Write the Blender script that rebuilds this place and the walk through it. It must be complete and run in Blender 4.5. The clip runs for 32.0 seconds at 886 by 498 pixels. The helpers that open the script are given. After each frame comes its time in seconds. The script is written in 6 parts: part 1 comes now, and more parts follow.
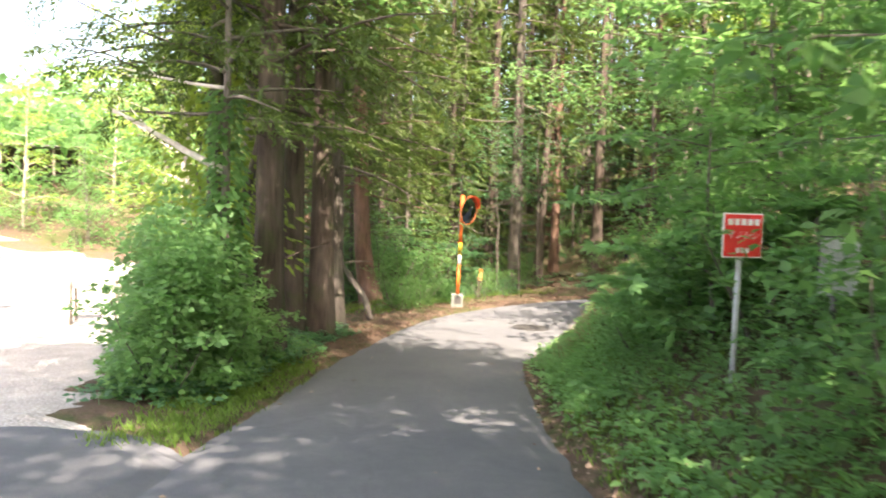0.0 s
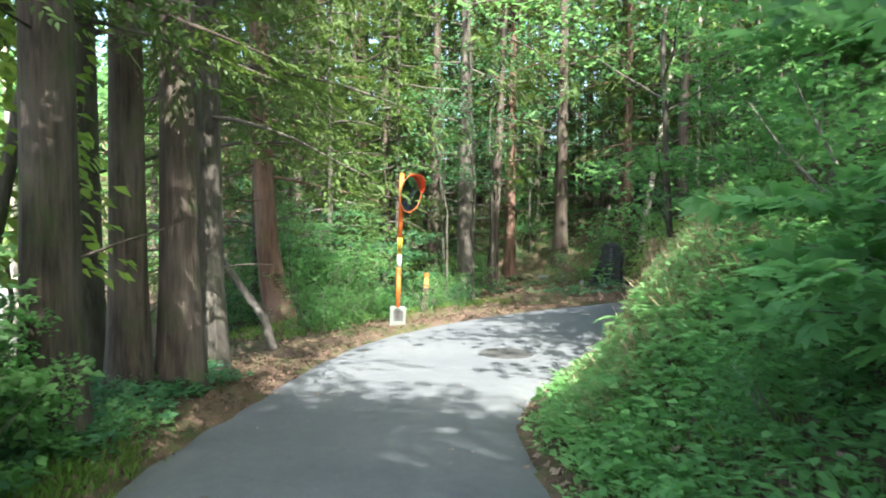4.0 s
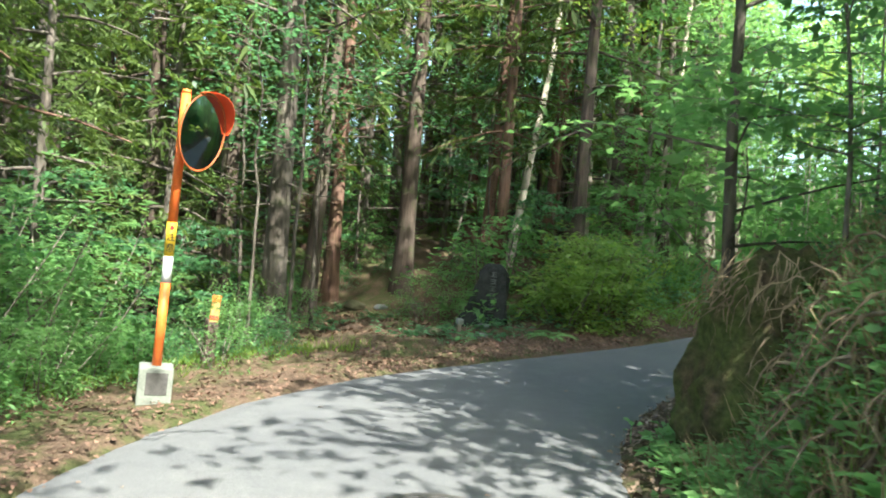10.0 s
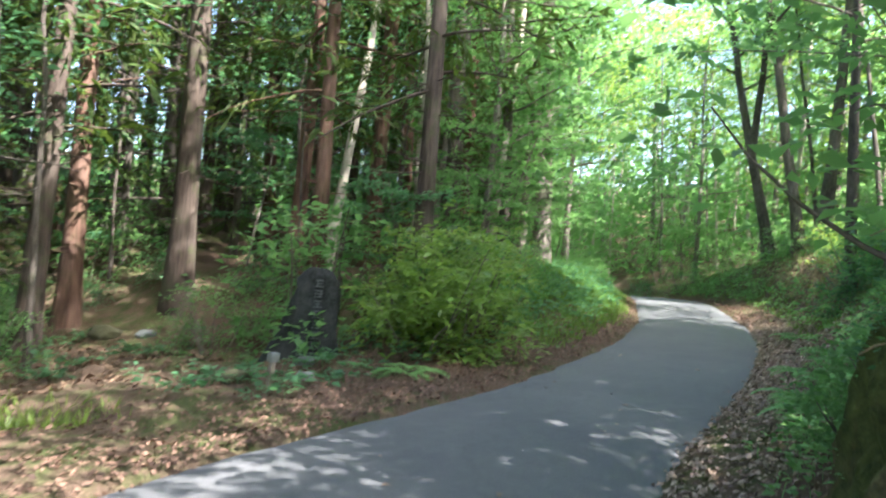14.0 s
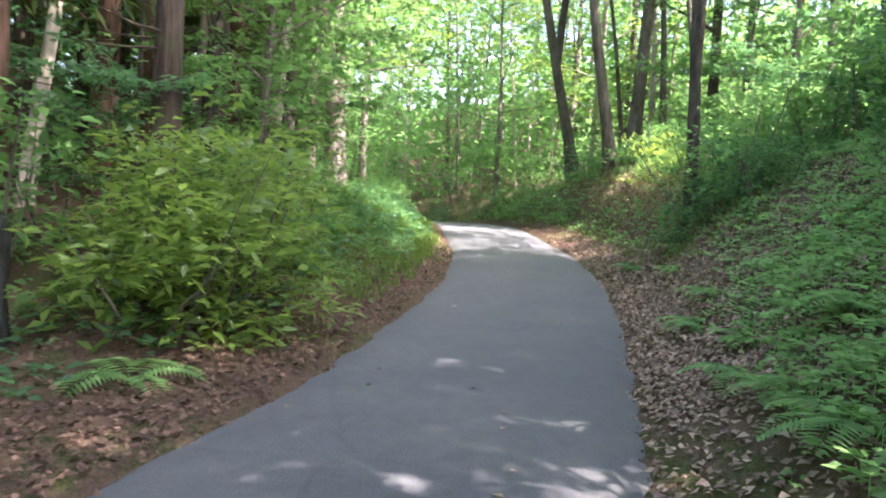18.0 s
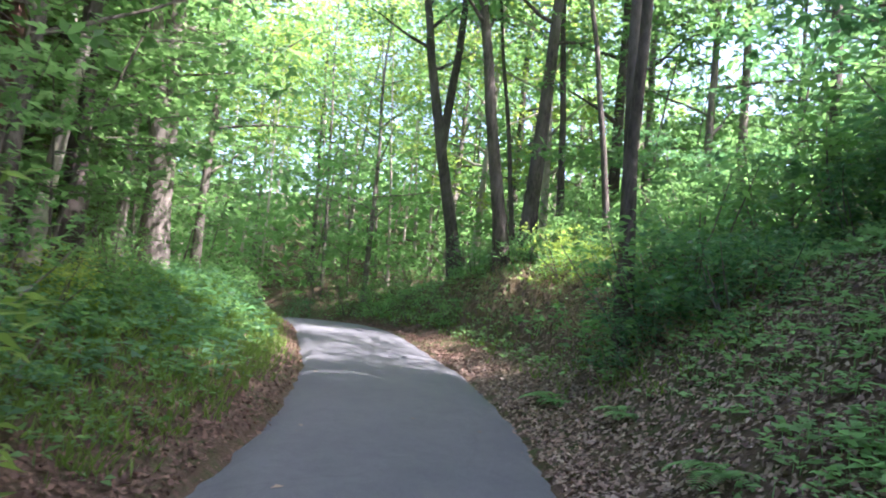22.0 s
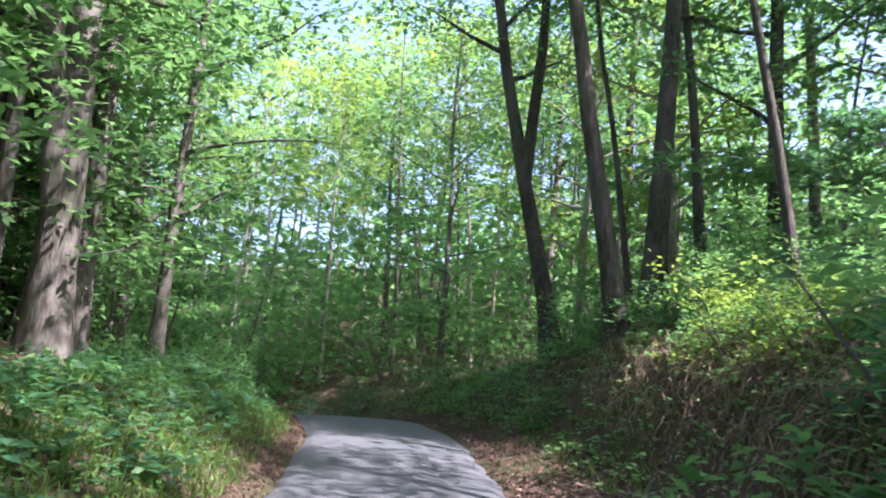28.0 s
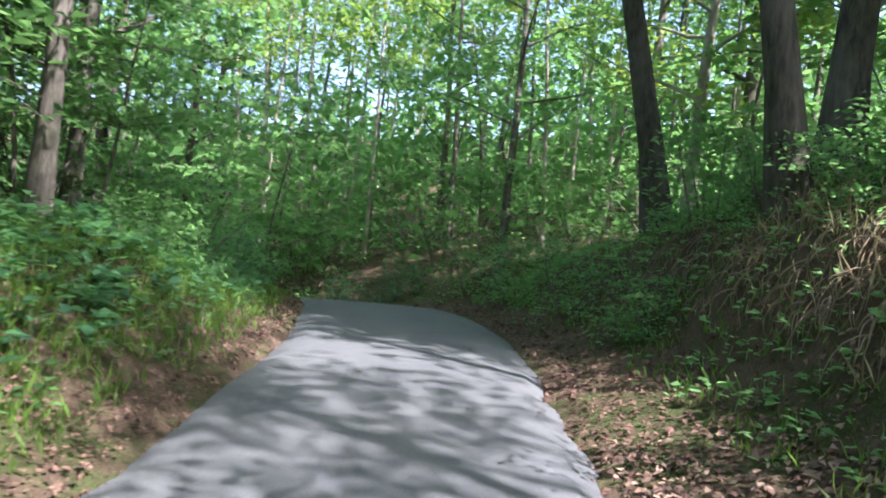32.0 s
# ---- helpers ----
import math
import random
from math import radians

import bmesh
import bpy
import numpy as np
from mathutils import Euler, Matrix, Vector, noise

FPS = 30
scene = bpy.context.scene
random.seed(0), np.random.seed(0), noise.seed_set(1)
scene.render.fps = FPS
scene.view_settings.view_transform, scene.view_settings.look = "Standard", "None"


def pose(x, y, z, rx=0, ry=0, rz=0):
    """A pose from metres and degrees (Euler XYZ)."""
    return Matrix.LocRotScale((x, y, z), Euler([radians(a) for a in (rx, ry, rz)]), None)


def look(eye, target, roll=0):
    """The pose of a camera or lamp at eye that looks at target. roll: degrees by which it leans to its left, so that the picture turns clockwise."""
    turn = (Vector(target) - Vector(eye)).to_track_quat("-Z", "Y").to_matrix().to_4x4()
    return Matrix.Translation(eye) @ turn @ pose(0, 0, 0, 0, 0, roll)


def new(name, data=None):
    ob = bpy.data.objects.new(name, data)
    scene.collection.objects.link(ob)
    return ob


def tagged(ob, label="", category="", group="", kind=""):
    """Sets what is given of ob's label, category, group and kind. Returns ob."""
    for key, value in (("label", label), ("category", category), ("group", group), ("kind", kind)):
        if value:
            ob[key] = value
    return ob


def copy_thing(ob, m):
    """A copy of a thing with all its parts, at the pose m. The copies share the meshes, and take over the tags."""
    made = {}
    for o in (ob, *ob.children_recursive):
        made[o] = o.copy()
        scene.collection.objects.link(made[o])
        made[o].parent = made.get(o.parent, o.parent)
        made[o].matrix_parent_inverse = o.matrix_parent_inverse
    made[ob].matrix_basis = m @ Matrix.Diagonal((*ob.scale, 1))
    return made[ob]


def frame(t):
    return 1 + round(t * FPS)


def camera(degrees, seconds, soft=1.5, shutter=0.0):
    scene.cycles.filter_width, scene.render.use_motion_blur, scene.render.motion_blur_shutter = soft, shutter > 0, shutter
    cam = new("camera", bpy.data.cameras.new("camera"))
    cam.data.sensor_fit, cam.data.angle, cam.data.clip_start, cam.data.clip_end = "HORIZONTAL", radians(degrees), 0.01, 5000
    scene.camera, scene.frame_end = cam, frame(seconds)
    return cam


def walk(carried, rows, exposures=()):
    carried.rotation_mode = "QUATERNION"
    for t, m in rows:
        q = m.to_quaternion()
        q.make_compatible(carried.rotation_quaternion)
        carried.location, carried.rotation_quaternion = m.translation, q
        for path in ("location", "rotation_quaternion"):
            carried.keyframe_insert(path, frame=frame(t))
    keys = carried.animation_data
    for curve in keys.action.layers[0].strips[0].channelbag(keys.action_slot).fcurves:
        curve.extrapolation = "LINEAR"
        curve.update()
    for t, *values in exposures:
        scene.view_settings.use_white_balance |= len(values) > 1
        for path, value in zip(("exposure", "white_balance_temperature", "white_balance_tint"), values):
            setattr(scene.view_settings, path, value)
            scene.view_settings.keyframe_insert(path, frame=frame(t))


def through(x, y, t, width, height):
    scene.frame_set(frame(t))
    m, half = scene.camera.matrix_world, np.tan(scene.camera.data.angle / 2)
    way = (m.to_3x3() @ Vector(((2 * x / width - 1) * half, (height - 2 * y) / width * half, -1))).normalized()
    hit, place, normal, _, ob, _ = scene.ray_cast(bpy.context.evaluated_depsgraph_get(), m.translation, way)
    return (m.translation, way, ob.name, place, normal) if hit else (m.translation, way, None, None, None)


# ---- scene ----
cam = camera(60.7, 32.0, 1.9, 0.5)
PATH = [
    (0, (0.001, -0.001, 1.469), (0.001, 1.995, 1.341), 1.8),
    (0.5, (-0.066, 0.548, 1.404), (-0.163, 2.543, 1.319), 2.1),
    (1, (-0.086, 1.093, 1.367), (-0.187, 3.09, 1.369), 1.4),
    (1.5, (-0.039, 1.68, 1.322), (-0.087, 3.678, 1.389), 1.4),
    (2, (-0.066, 2.247, 1.263), (-0.072, 4.247, 1.289), 1.0),
    (2.5, (-0.026, 2.816, 1.172), (-0.009, 4.816, 1.132), 1.0),
    (3, (-0.04, 3.38, 1.111), (-0.018, 5.377, 1.011), 1.0),
    (3.5, (0.025, 3.946, 1.05), (0.156, 5.938, 0.935), 0.2),
    (5.5, (-0.107, 6.217, 0.842), (0.13, 8.203, 0.845), 1.1),
    (6, (-0.087, 6.764, 0.799), (0.236, 8.737, 0.833), 2.6),
    (6.5, (-0.112, 7.295, 0.756), (0.198, 9.27, 0.791), 2.5),
    (7, (-0.066, 7.771, 0.713), (0.248, 9.745, 0.775), 0.7),
    (7.5, (-0.062, 8.294, 0.674), (0.293, 10.262, 0.711), 2.3),
    (8, (-0.073, 8.829, 0.629), (0.404, 10.771, 0.608), 3.4),
    (8.5, (-0.003, 9.329, 0.633), (0.568, 11.245, 0.603), 4.1),
    (9, (-0.007, 9.835, 0.607), (0.591, 11.743, 0.577), 5.5),
    (9.5, (0.104, 10.333, 0.566), (0.791, 12.211, 0.542), 5.0),
    (10, (0.168, 10.834, 0.525), (0.909, 12.691, 0.508), 4.9),
    (10.5, (0.27, 11.275, 0.482), (1.018, 13.13, 0.465), 3.7),
    (11, (0.422, 11.739, 0.463), (1.212, 13.577, 0.457), 4.4),
    (11.5, (0.568, 12.237, 0.469), (1.427, 14.043, 0.448), 4.7),
    (12, (0.753, 12.708, 0.449), (1.621, 14.51, 0.404), 3.6),
    (12.5, (0.843, 13.183, 0.402), (1.751, 14.962, 0.296), 3.4),
    (13, (1.007, 13.587, 0.383), (1.983, 15.33, 0.29), 2.8),
    (13.5, (1.2, 14.024, 0.362), (2.312, 15.686, 0.325), 4.0),
    (14, (1.39, 14.377, 0.341), (2.615, 15.957, 0.394), 4.3),
    (14.5, (1.661, 14.821, 0.338), (2.941, 16.35, 0.486), 4.0),
    (16.5, (2.563, 16.11, 0.338), (3.924, 17.574, 0.372), 5.1),
    (17, (2.858, 16.258, 0.361), (4.193, 17.747, 0.362), 3.5),
    (17.5, (3.151, 16.446, 0.343), (4.687, 17.725, 0.289), 3.9),
    (18, (3.399, 16.61, 0.34), (5.019, 17.778, 0.233), 3.0),
    (18.5, (3.651, 16.771, 0.361), (5.306, 17.888, 0.24), 3.2),
    (19, (3.907, 17.03, 0.343), (5.644, 18.017, 0.253), 4.6),
    (19.5, (4.242, 17.237, 0.336), (6.04, 18.111, 0.319), 5.2),
    (20, (4.619, 17.427, 0.355), (6.443, 18.247, 0.387), 5.2),
    (20.5, (4.977, 17.659, 0.395), (6.802, 18.469, 0.497), 5.9),
    (21, (5.376, 17.864, 0.414), (7.205, 18.661, 0.56), 6.5),
    (21.5, (5.731, 18.144, 0.42), (7.521, 19.02, 0.583), 7.5),
    (22, (6.138, 18.318, 0.393), (7.921, 19.207, 0.564), 5.8),
    (22.5, (6.575, 18.525, 0.42), (8.422, 19.285, 0.523), 7.4),
    (23, (7.012, 18.68, 0.447), (8.903, 19.329, 0.5), 6.6),
    (23.5, (7.474, 18.834, 0.495), (9.362, 19.495, 0.497), 6.4),
    (24, (7.88, 19.058, 0.524), (9.719, 19.846, 0.524), 6.6),
    (24.5, (8.346, 19.244, 0.517), (10.163, 20.077, 0.583), 6.4),
    (25, (8.746, 19.502, 0.557), (10.527, 20.408, 0.652), 7.0),
    (25.5, (9.205, 19.688, 0.532), (10.968, 20.621, 0.681), 6.6),
    (27.5, (10.298, 20.036, 0.667), (11.948, 21.122, 0.984), 4.4),
    (28, (10.692, 20.223, 0.685), (12.304, 21.353, 1.033), 4.4),
    (28.5, (11.121, 20.461, 0.701), (12.683, 21.675, 0.999), 4.2),
    (29, (11.558, 20.72, 0.703), (13.094, 21.982, 0.923), 4.0),
    (29.5, (11.944, 20.946, 0.725), (13.432, 22.273, 0.879), 4.8),
    (30, (12.36, 21.254, 0.725), (13.826, 22.612, 0.812), 6.1),
    (30.5, (12.792, 21.522, 0.724), (14.293, 22.843, 0.764), 5.8),
    (31, (13.154, 21.833, 0.715), (14.644, 23.167, 0.738), 5.9),
    (31.5, (13.559, 22.057, 0.703), (15.069, 23.368, 0.739), 5.7),
    (32, (13.929, 22.262, 0.709), (15.467, 23.54, 0.73), 6.2),
]
walk(cam, [(t, look(*p)) for t, *p in PATH], [(0.0, 2.6, 7200, 20), (1.0, 2.55, 7000, 18), (3.0, 2.58, 5900, 12), (6.0, 2.25, 5900, -4), (8.0, 2.17, 6100, -4), (10.0, 2.35, 6200, 4), (12.0, 2.5, 6100, 6), (13.0, 2.5, 6000, 4), (14.0, 2.75, 6000, 14), (16.0, 2.8, 6000, 20), (18.0, 3.12, 6300, 28), (20.0, 3.15, 6400, 33), (22.2, 2.6, 5800, 31), (23.2, 2.92, 6300, 34), (25.0, 2.7, 6300, 35), (27.5, 1.98, 5600, 30), (28.0, 1.95, 5600, 30), (29.0, 1.85, 7000, 30), (30.0, 1.95, 6100, 24), (31.0, 2.02, 5500, 22), (32.0, 2.1, 5700, 21)])

# ---- light ----
SUN_BEARING, SUN_HEIGHT = 172.0, 50.0
world = bpy.data.worlds.new("sky")
scene.world = world
world.use_nodes = True
sky = world.node_tree.nodes.new("ShaderNodeTexSky")
sky.sky_type, sky.sun_disc = "NISHITA", False
sky.sun_elevation, sky.sun_rotation = radians(SUN_HEIGHT), radians(SUN_BEARING)
sky.air_density, sky.dust_density = 1.0, 4.0
world.node_tree.links.new(sky.outputs[0], world.node_tree.nodes["Background"].inputs[0])
world.node_tree.nodes["Background"].inputs[1].default_value = 0.15
sun = new("sun", bpy.data.lights.new("sun", "SUN"))
sun.data.energy, sun.data.angle, sun.data.color = 5.0, radians(0.55), (1.0, 0.93, 0.82)
_b, _e = radians(SUN_BEARING), radians(SUN_HEIGHT)
sun.matrix_world = look((0, 0, 0), (-math.sin(_b) * math.cos(_e), -math.cos(_b) * math.cos(_e), -math.sin(_e)))

rng = np.random.default_rng(7)


# ---- materials ----
def material(name, rough=0.8, metal=0.0, spec=0.3):
    m = bpy.data.materials.new(name)
    m.use_nodes = True
    b = m.node_tree.nodes["Principled BSDF"]
    b.inputs["Roughness"].default_value = rough
    b.inputs["Metallic"].default_value = metal
    b.inputs["Specular IOR Level"].default_value = spec
    return m, m.node_tree, b


def coords(nt, scale=(1, 1, 1), kind="Object"):
    tc = nt.nodes.new("ShaderNodeTexCoord")
    mp = nt.nodes.new("ShaderNodeMapping")
    mp.inputs["Scale"].default_value = scale
    nt.links.new(tc.outputs[kind], mp.inputs["Vector"])
    return mp.outputs[0]


def noise_tex(nt, vec, scale, detail=5.0, rough=0.6):
    n = nt.nodes.new("ShaderNodeTexNoise")
    n.inputs["Scale"].default_value, n.inputs["Detail"].default_value, n.inputs["Roughness"].default_value = scale, detail, rough
    if vec is not None:
        nt.links.new(vec, n.inputs["Vector"])
    return n.outputs["Fac"]


def ramp(nt, fac, stops):
    r = nt.nodes.new("ShaderNodeValToRGB")
    while len(r.color_ramp.elements) < len(stops):
        r.color_ramp.elements.new(0.5)
    for e, (p, c) in zip(r.color_ramp.elements, stops):
        e.position, e.color = p, (*c, 1)
    nt.links.new(fac, r.inputs[0])
    return r.outputs[0]


def mixed(nt, fac, a, b, mode="MIX"):
    n = nt.nodes.new("ShaderNodeMix")
    n.data_type, n.blend_type = "RGBA", mode
    for sock, v in ((n.inputs[0], fac), (n.inputs[6], a), (n.inputs[7], b)):
        if isinstance(v, (int, float)):
            sock.default_value = v
        elif isinstance(v, tuple):
            sock.default_value = (*v, 1)
        else:
            nt.links.new(v, sock)
    return n.outputs[2]


def bump(nt, b, height, strength=0.5, dist=0.02):
    n = nt.nodes.new("ShaderNodeBump")
    n.inputs["Strength"].default_value, n.inputs["Distance"].default_value = strength, dist
    nt.links.new(height, n.inputs["Height"])
    nt.links.new(n.outputs[0], b.inputs["Normal"])


def leaf_material(name, dark, light, through, share=0.4, rough=0.5, gloss=0.3):
    m, nt, b = material(name, rough, 0, gloss)
    geo = nt.nodes.new("ShaderNodeNewGeometry")
    info = nt.nodes.new("ShaderNodeObjectInfo")
    col = ramp(nt, geo.outputs["Random Per Island"], [(0.0, dark), (0.75, light), (1.0, tuple(min(1, c * 1.35) for c in light))])
    hue = nt.nodes.new("ShaderNodeHueSaturation")
    hmap = nt.nodes.new("ShaderNodeMapRange")
    hmap.inputs[3].default_value, hmap.inputs[4].default_value = 0.485, 0.512
    nt.links.new(info.outputs["Random"], hmap.inputs[0])
    nt.links.new(hmap.outputs[0], hue.inputs["Hue"])
    nt.links.new(col, hue.inputs["Color"])
    nt.links.new(hue.outputs[0], b.inputs["Base Color"])
    tr = nt.nodes.new("ShaderNodeBsdfTranslucent")
    tr.inputs[0].default_value = (*through, 1)
    mix = nt.nodes.new("ShaderNodeMixShader")
    mix.inputs[0].default_value = share
    nt.links.new(b.outputs[0], mix.inputs[1])
    nt.links.new(tr.outputs[0], mix.inputs[2])
    nt.links.new(mix.outputs[0], nt.nodes["Material Output"].inputs["Surface"])
    return m


LEAF = leaf_material("broad_leaf", (0.04, 0.092, 0.034), (0.085, 0.176, 0.06), (0.23, 0.45, 0.13), 0.5)
LEAF_YELLOW = leaf_material("pale_leaf", (0.075, 0.13, 0.022), (0.15, 0.215, 0.04), (0.38, 0.54, 0.09), 0.5)
LEAF_BLUE = leaf_material("deep_leaf", (0.026, 0.072, 0.034), (0.062, 0.15, 0.068), (0.14, 0.34, 0.12), 0.42, 0.4, 0.4)
NEEDLE = leaf_material("cedar_needle", (0.03, 0.055, 0.014), (0.065, 0.105, 0.025), (0.14, 0.22, 0.035), 0.3, 0.6)
FRESH = leaf_material("fresh_leaf", (0.075, 0.165, 0.055), (0.145, 0.29, 0.1), (0.27, 0.52, 0.17), 0.45)
GRASS = leaf_material("grass_blade", (0.05, 0.1, 0.02), (0.12, 0.2, 0.035), (0.24, 0.36, 0.06), 0.4)
LITTER = leaf_material("dead_leaf", (0.085, 0.056, 0.04), (0.29, 0.21, 0.15), (0.2, 0.11, 0.05), 0.1, 0.75, 0.25)
LITTER_RED = leaf_material("cedar_litter", (0.045, 0.028, 0.02), (0.16, 0.1, 0.07), (0.16, 0.08, 0.04), 0.1, 0.75, 0.25)
LITTER_PALE = leaf_material("bleached_dead_leaf", (0.105, 0.076, 0.055), (0.33, 0.255, 0.19), (0.24, 0.16, 0.1), 0.1, 0.75, 0.25)
HERB = leaf_material("young_herb", (0.095, 0.19, 0.065), (0.18, 0.33, 0.115), (0.32, 0.58, 0.2), 0.48)
STRAW = leaf_material("dry_grass", (0.2, 0.15, 0.08), (0.36, 0.29, 0.17), (0.26, 0.2, 0.1), 0.2, 0.8)


def bark_material(name, dark, light, stretch=7.0, size=9.0, moss=0.0, deep=0.03):
    m, nt, b = material(name, 0.9, 0, 0.2)
    v = coords(nt, (1, 1, 1 / stretch))
    furrow = noise_tex(nt, v, size * 2.2, 6, 0.65)
    broad = noise_tex(nt, coords(nt, (1, 1, 0.4)), 2.3, 4)
    col = ramp(nt, furrow, [(0.3, dark), (0.62, light)])
    col = mixed(nt, ramp(nt, broad, [(0.42, (0, 0, 0)), (0.7, (0.6, 0.6, 0.6))]), col, tuple(min(1, c * 1.6 + 0.04) for c in light))
    if moss:
        col = mixed(nt, ramp(nt, noise_tex(nt, coords(nt), 3.1, 5), [(0.52, (0, 0, 0)), (0.66, (moss,) * 3)]), col, (0.05, 0.075, 0.02))
    nt.links.new(col, b.inputs["Base Color"])
    bump(nt, b, furrow, 0.9, deep)
    return m


BARK_CEDAR = bark_material("cedar_bark", (0.016, 0.012, 0.01), (0.085, 0.064, 0.05), 12, 11, 0.5)
BARK_RED = bark_material("red_cedar_bark", (0.036, 0.02, 0.014), (0.135, 0.078, 0.055), 9, 8, 0.3)
BARK_GREY = bark_material("grey_bark", (0.045, 0.038, 0.032), (0.17, 0.15, 0.125), 4, 10, 0.45)
BARK_DARK = bark_material("dark_oak_bark", (0.025, 0.021, 0.018), (0.1, 0.085, 0.07), 4, 9, 0.3)
BARK_PALE = bark_material("pale_bark", (0.16, 0.14, 0.11), (0.38, 0.34, 0.28), 2.5, 6, 0.25, 0.01)
DEADWOOD = bark_material("bleached_dead_wood", (0.3, 0.27, 0.23), (0.6, 0.56, 0.5), 8, 8, 0, 0.008)


def asphalt_material():
    m, nt, b = material("worn_asphalt", 0.85, 0, 0.35)
    v = coords(nt)
    grain = noise_tex(nt, v, 160, 3, 0.7)
    mid = noise_tex(nt, v, 9, 5)
    wide = noise_tex(nt, v, 0.9, 4)
    col = ramp(nt, grain, [(0.3, (0.06, 0.063, 0.068)), (0.55, (0.106, 0.11, 0.116)), (0.78, (0.19, 0.192, 0.195))])
    col = mixed(nt, 0.55, col, ramp(nt, mid, [(0.3, (0.8, 0.8, 0.82)), (0.7, (1.15, 1.14, 1.1))]), "MULTIPLY")
    col = mixed(nt, 0.6, col, ramp(nt, wide, [(0.3, (0.78, 0.79, 0.82)), (0.7, (1.2, 1.18, 1.12))]), "MULTIPLY")
    vor = nt.nodes.new("ShaderNodeTexVoronoi")
    vor.feature = "DISTANCE_TO_EDGE"
    vor.inputs["Scale"].default_value = 0.55
    warp = nt.nodes.new("ShaderNodeTexNoise")
    warp.inputs["Scale"].default_value, warp.inputs["Detail"].default_value = 1.7, 6
    nt.links.new(v, warp.inputs["Vector"])
    nt.links.new(mixed(nt, 0.25, v, warp.outputs["Color"]), vor.inputs["Vector"])
    crack = ramp(nt, vor.outputs["Distance"], [(0.0, (0.45, 0.45, 0.45)), (0.006, (1, 1, 1))])
    col = mixed(nt, 0.22, col, crack, "MULTIPLY")
    nt.links.new(col, b.inputs["Base Color"])
    bump(nt, b, grain, 0.5, 0.004)
    return m


def ground_material():
    """Forest soil with broken litter; the green of moss and low weeds in patches."""
    m, nt, b = material("forest_soil", 0.95, 0, 0.15)
    v = coords(nt)
    fine, mid, wide = noise_tex(nt, v, 45, 6, 0.7), noise_tex(nt, v, 6, 5), noise_tex(nt, v, 0.8, 4)
    soil = ramp(nt, fine, [(0.3, (0.06, 0.042, 0.03)), (0.5, (0.115, 0.078, 0.054)), (0.72, (0.165, 0.12, 0.085))])
    green = ramp(nt, fine, [(0.3, (0.025, 0.04, 0.012)), (0.7, (0.08, 0.11, 0.03))])
    mask = mixed(nt, 0.5, wide, mid)
    col = mixed(nt, ramp(nt, mask, [(0.47, (0, 0, 0)), (0.58, (0.8, 0.8, 0.8))]), soil, green)
    nt.links.new(col, b.inputs["Base Color"])
    bump(nt, b, mixed(nt, 0.4, fine, mid), 0.9, 0.05)
    return m


def gravel_material():
    m, nt, b = material("pale_gravel", 0.9, 0, 0.3)
    v = coords(nt)
    vor = nt.nodes.new("ShaderNodeTexVoronoi")
    vor.inputs["Scale"].default_value = 28
    nt.links.new(v, vor.inputs["Vector"])
    col = mixed(nt, 0.5, ramp(nt, vor.outputs["Distance"], [(0.1, (0.5, 0.48, 0.44)), (0.6, (0.22, 0.2, 0.18))]), ramp(nt, noise_tex(nt, v, 2.0, 5), [(0.3, (0.3, 0.28, 0.24)), (0.7, (0.5, 0.47, 0.42))]))
    nt.links.new(col, b.inputs["Base Color"])
    bump(nt, b, vor.outputs["Distance"], 0.6, 0.02)
    return m


def plain(name, colour, rough=0.6, metal=0.0, wear=0.25, size=14.0, spec=0.4):
    m, nt, b = material(name, rough, metal, spec)
    v = coords(nt)
    n1, n2 = noise_tex(nt, v, size, 6), noise_tex(nt, v, size * 5, 4)
    d = tuple(c * (1 - wear) for c in colour)
    l = tuple(min(1, c * (1 + wear * 0.6) + 0.01) for c in colour)
    col = ramp(nt, mixed(nt, 0.4, n1, n2), [(0.32, d), (0.52, colour), (0.75, l)])
    nt.links.new(col, b.inputs["Base Color"])
    bump(nt, b, n2, 0.25, 0.004)
    return m


ASPHALT, SOIL, GRAVEL = asphalt_material(), ground_material(), gravel_material()
ORANGE = plain("orange_paint", (0.8, 0.17, 0.03), 0.45, 0, 0.2)
YELLOW = plain("yellow_sticker", (0.85, 0.55, 0.03), 0.5, 0, 0.12)
WHITE = plain("white_paint", (0.72, 0.72, 0.7), 0.5, 0, 0.15)
RED = plain("red_sign_paint", (0.62, 0.035, 0.03), 0.45, 0, 0.15)
BLACK = plain("black_paint", (0.02, 0.02, 0.02), 0.5, 0, 0.2)
GREY_BOARD = plain("weathered_white_board", (0.4, 0.41, 0.41), 0.6, 0, 0.3)
CONCRETE = plain("mossy_concrete", (0.15, 0.165, 0.14), 0.9, 0, 0.35, 9)
IRON = plain("cast_iron", (0.12, 0.115, 0.11), 0.6, 0.7, 0.4, 20)
WOOD_GREY = bark_material("weathered_timber", (0.08, 0.068, 0.055), (0.24, 0.21, 0.175), 12, 9, 0, 0.005)
STONE = plain("dark_monument_stone", (0.034, 0.038, 0.036), 0.97, 0, 0.75, 7, 0.12)
STONE_PALE = plain("lichened_stone", (0.17, 0.185, 0.18), 0.9, 0, 0.35, 8)
MOSS_STONE = plain("mossy_rock", (0.062, 0.062, 0.032), 0.95, 0, 0.65, 4)
SHED_DARK = plain("dark_timber_cladding", (0.07, 0.05, 0.04), 0.8, 0, 0.3)
MIRROR, _nt, _pb = material("mirror_glass", 0.06, 1.0, 0.5)
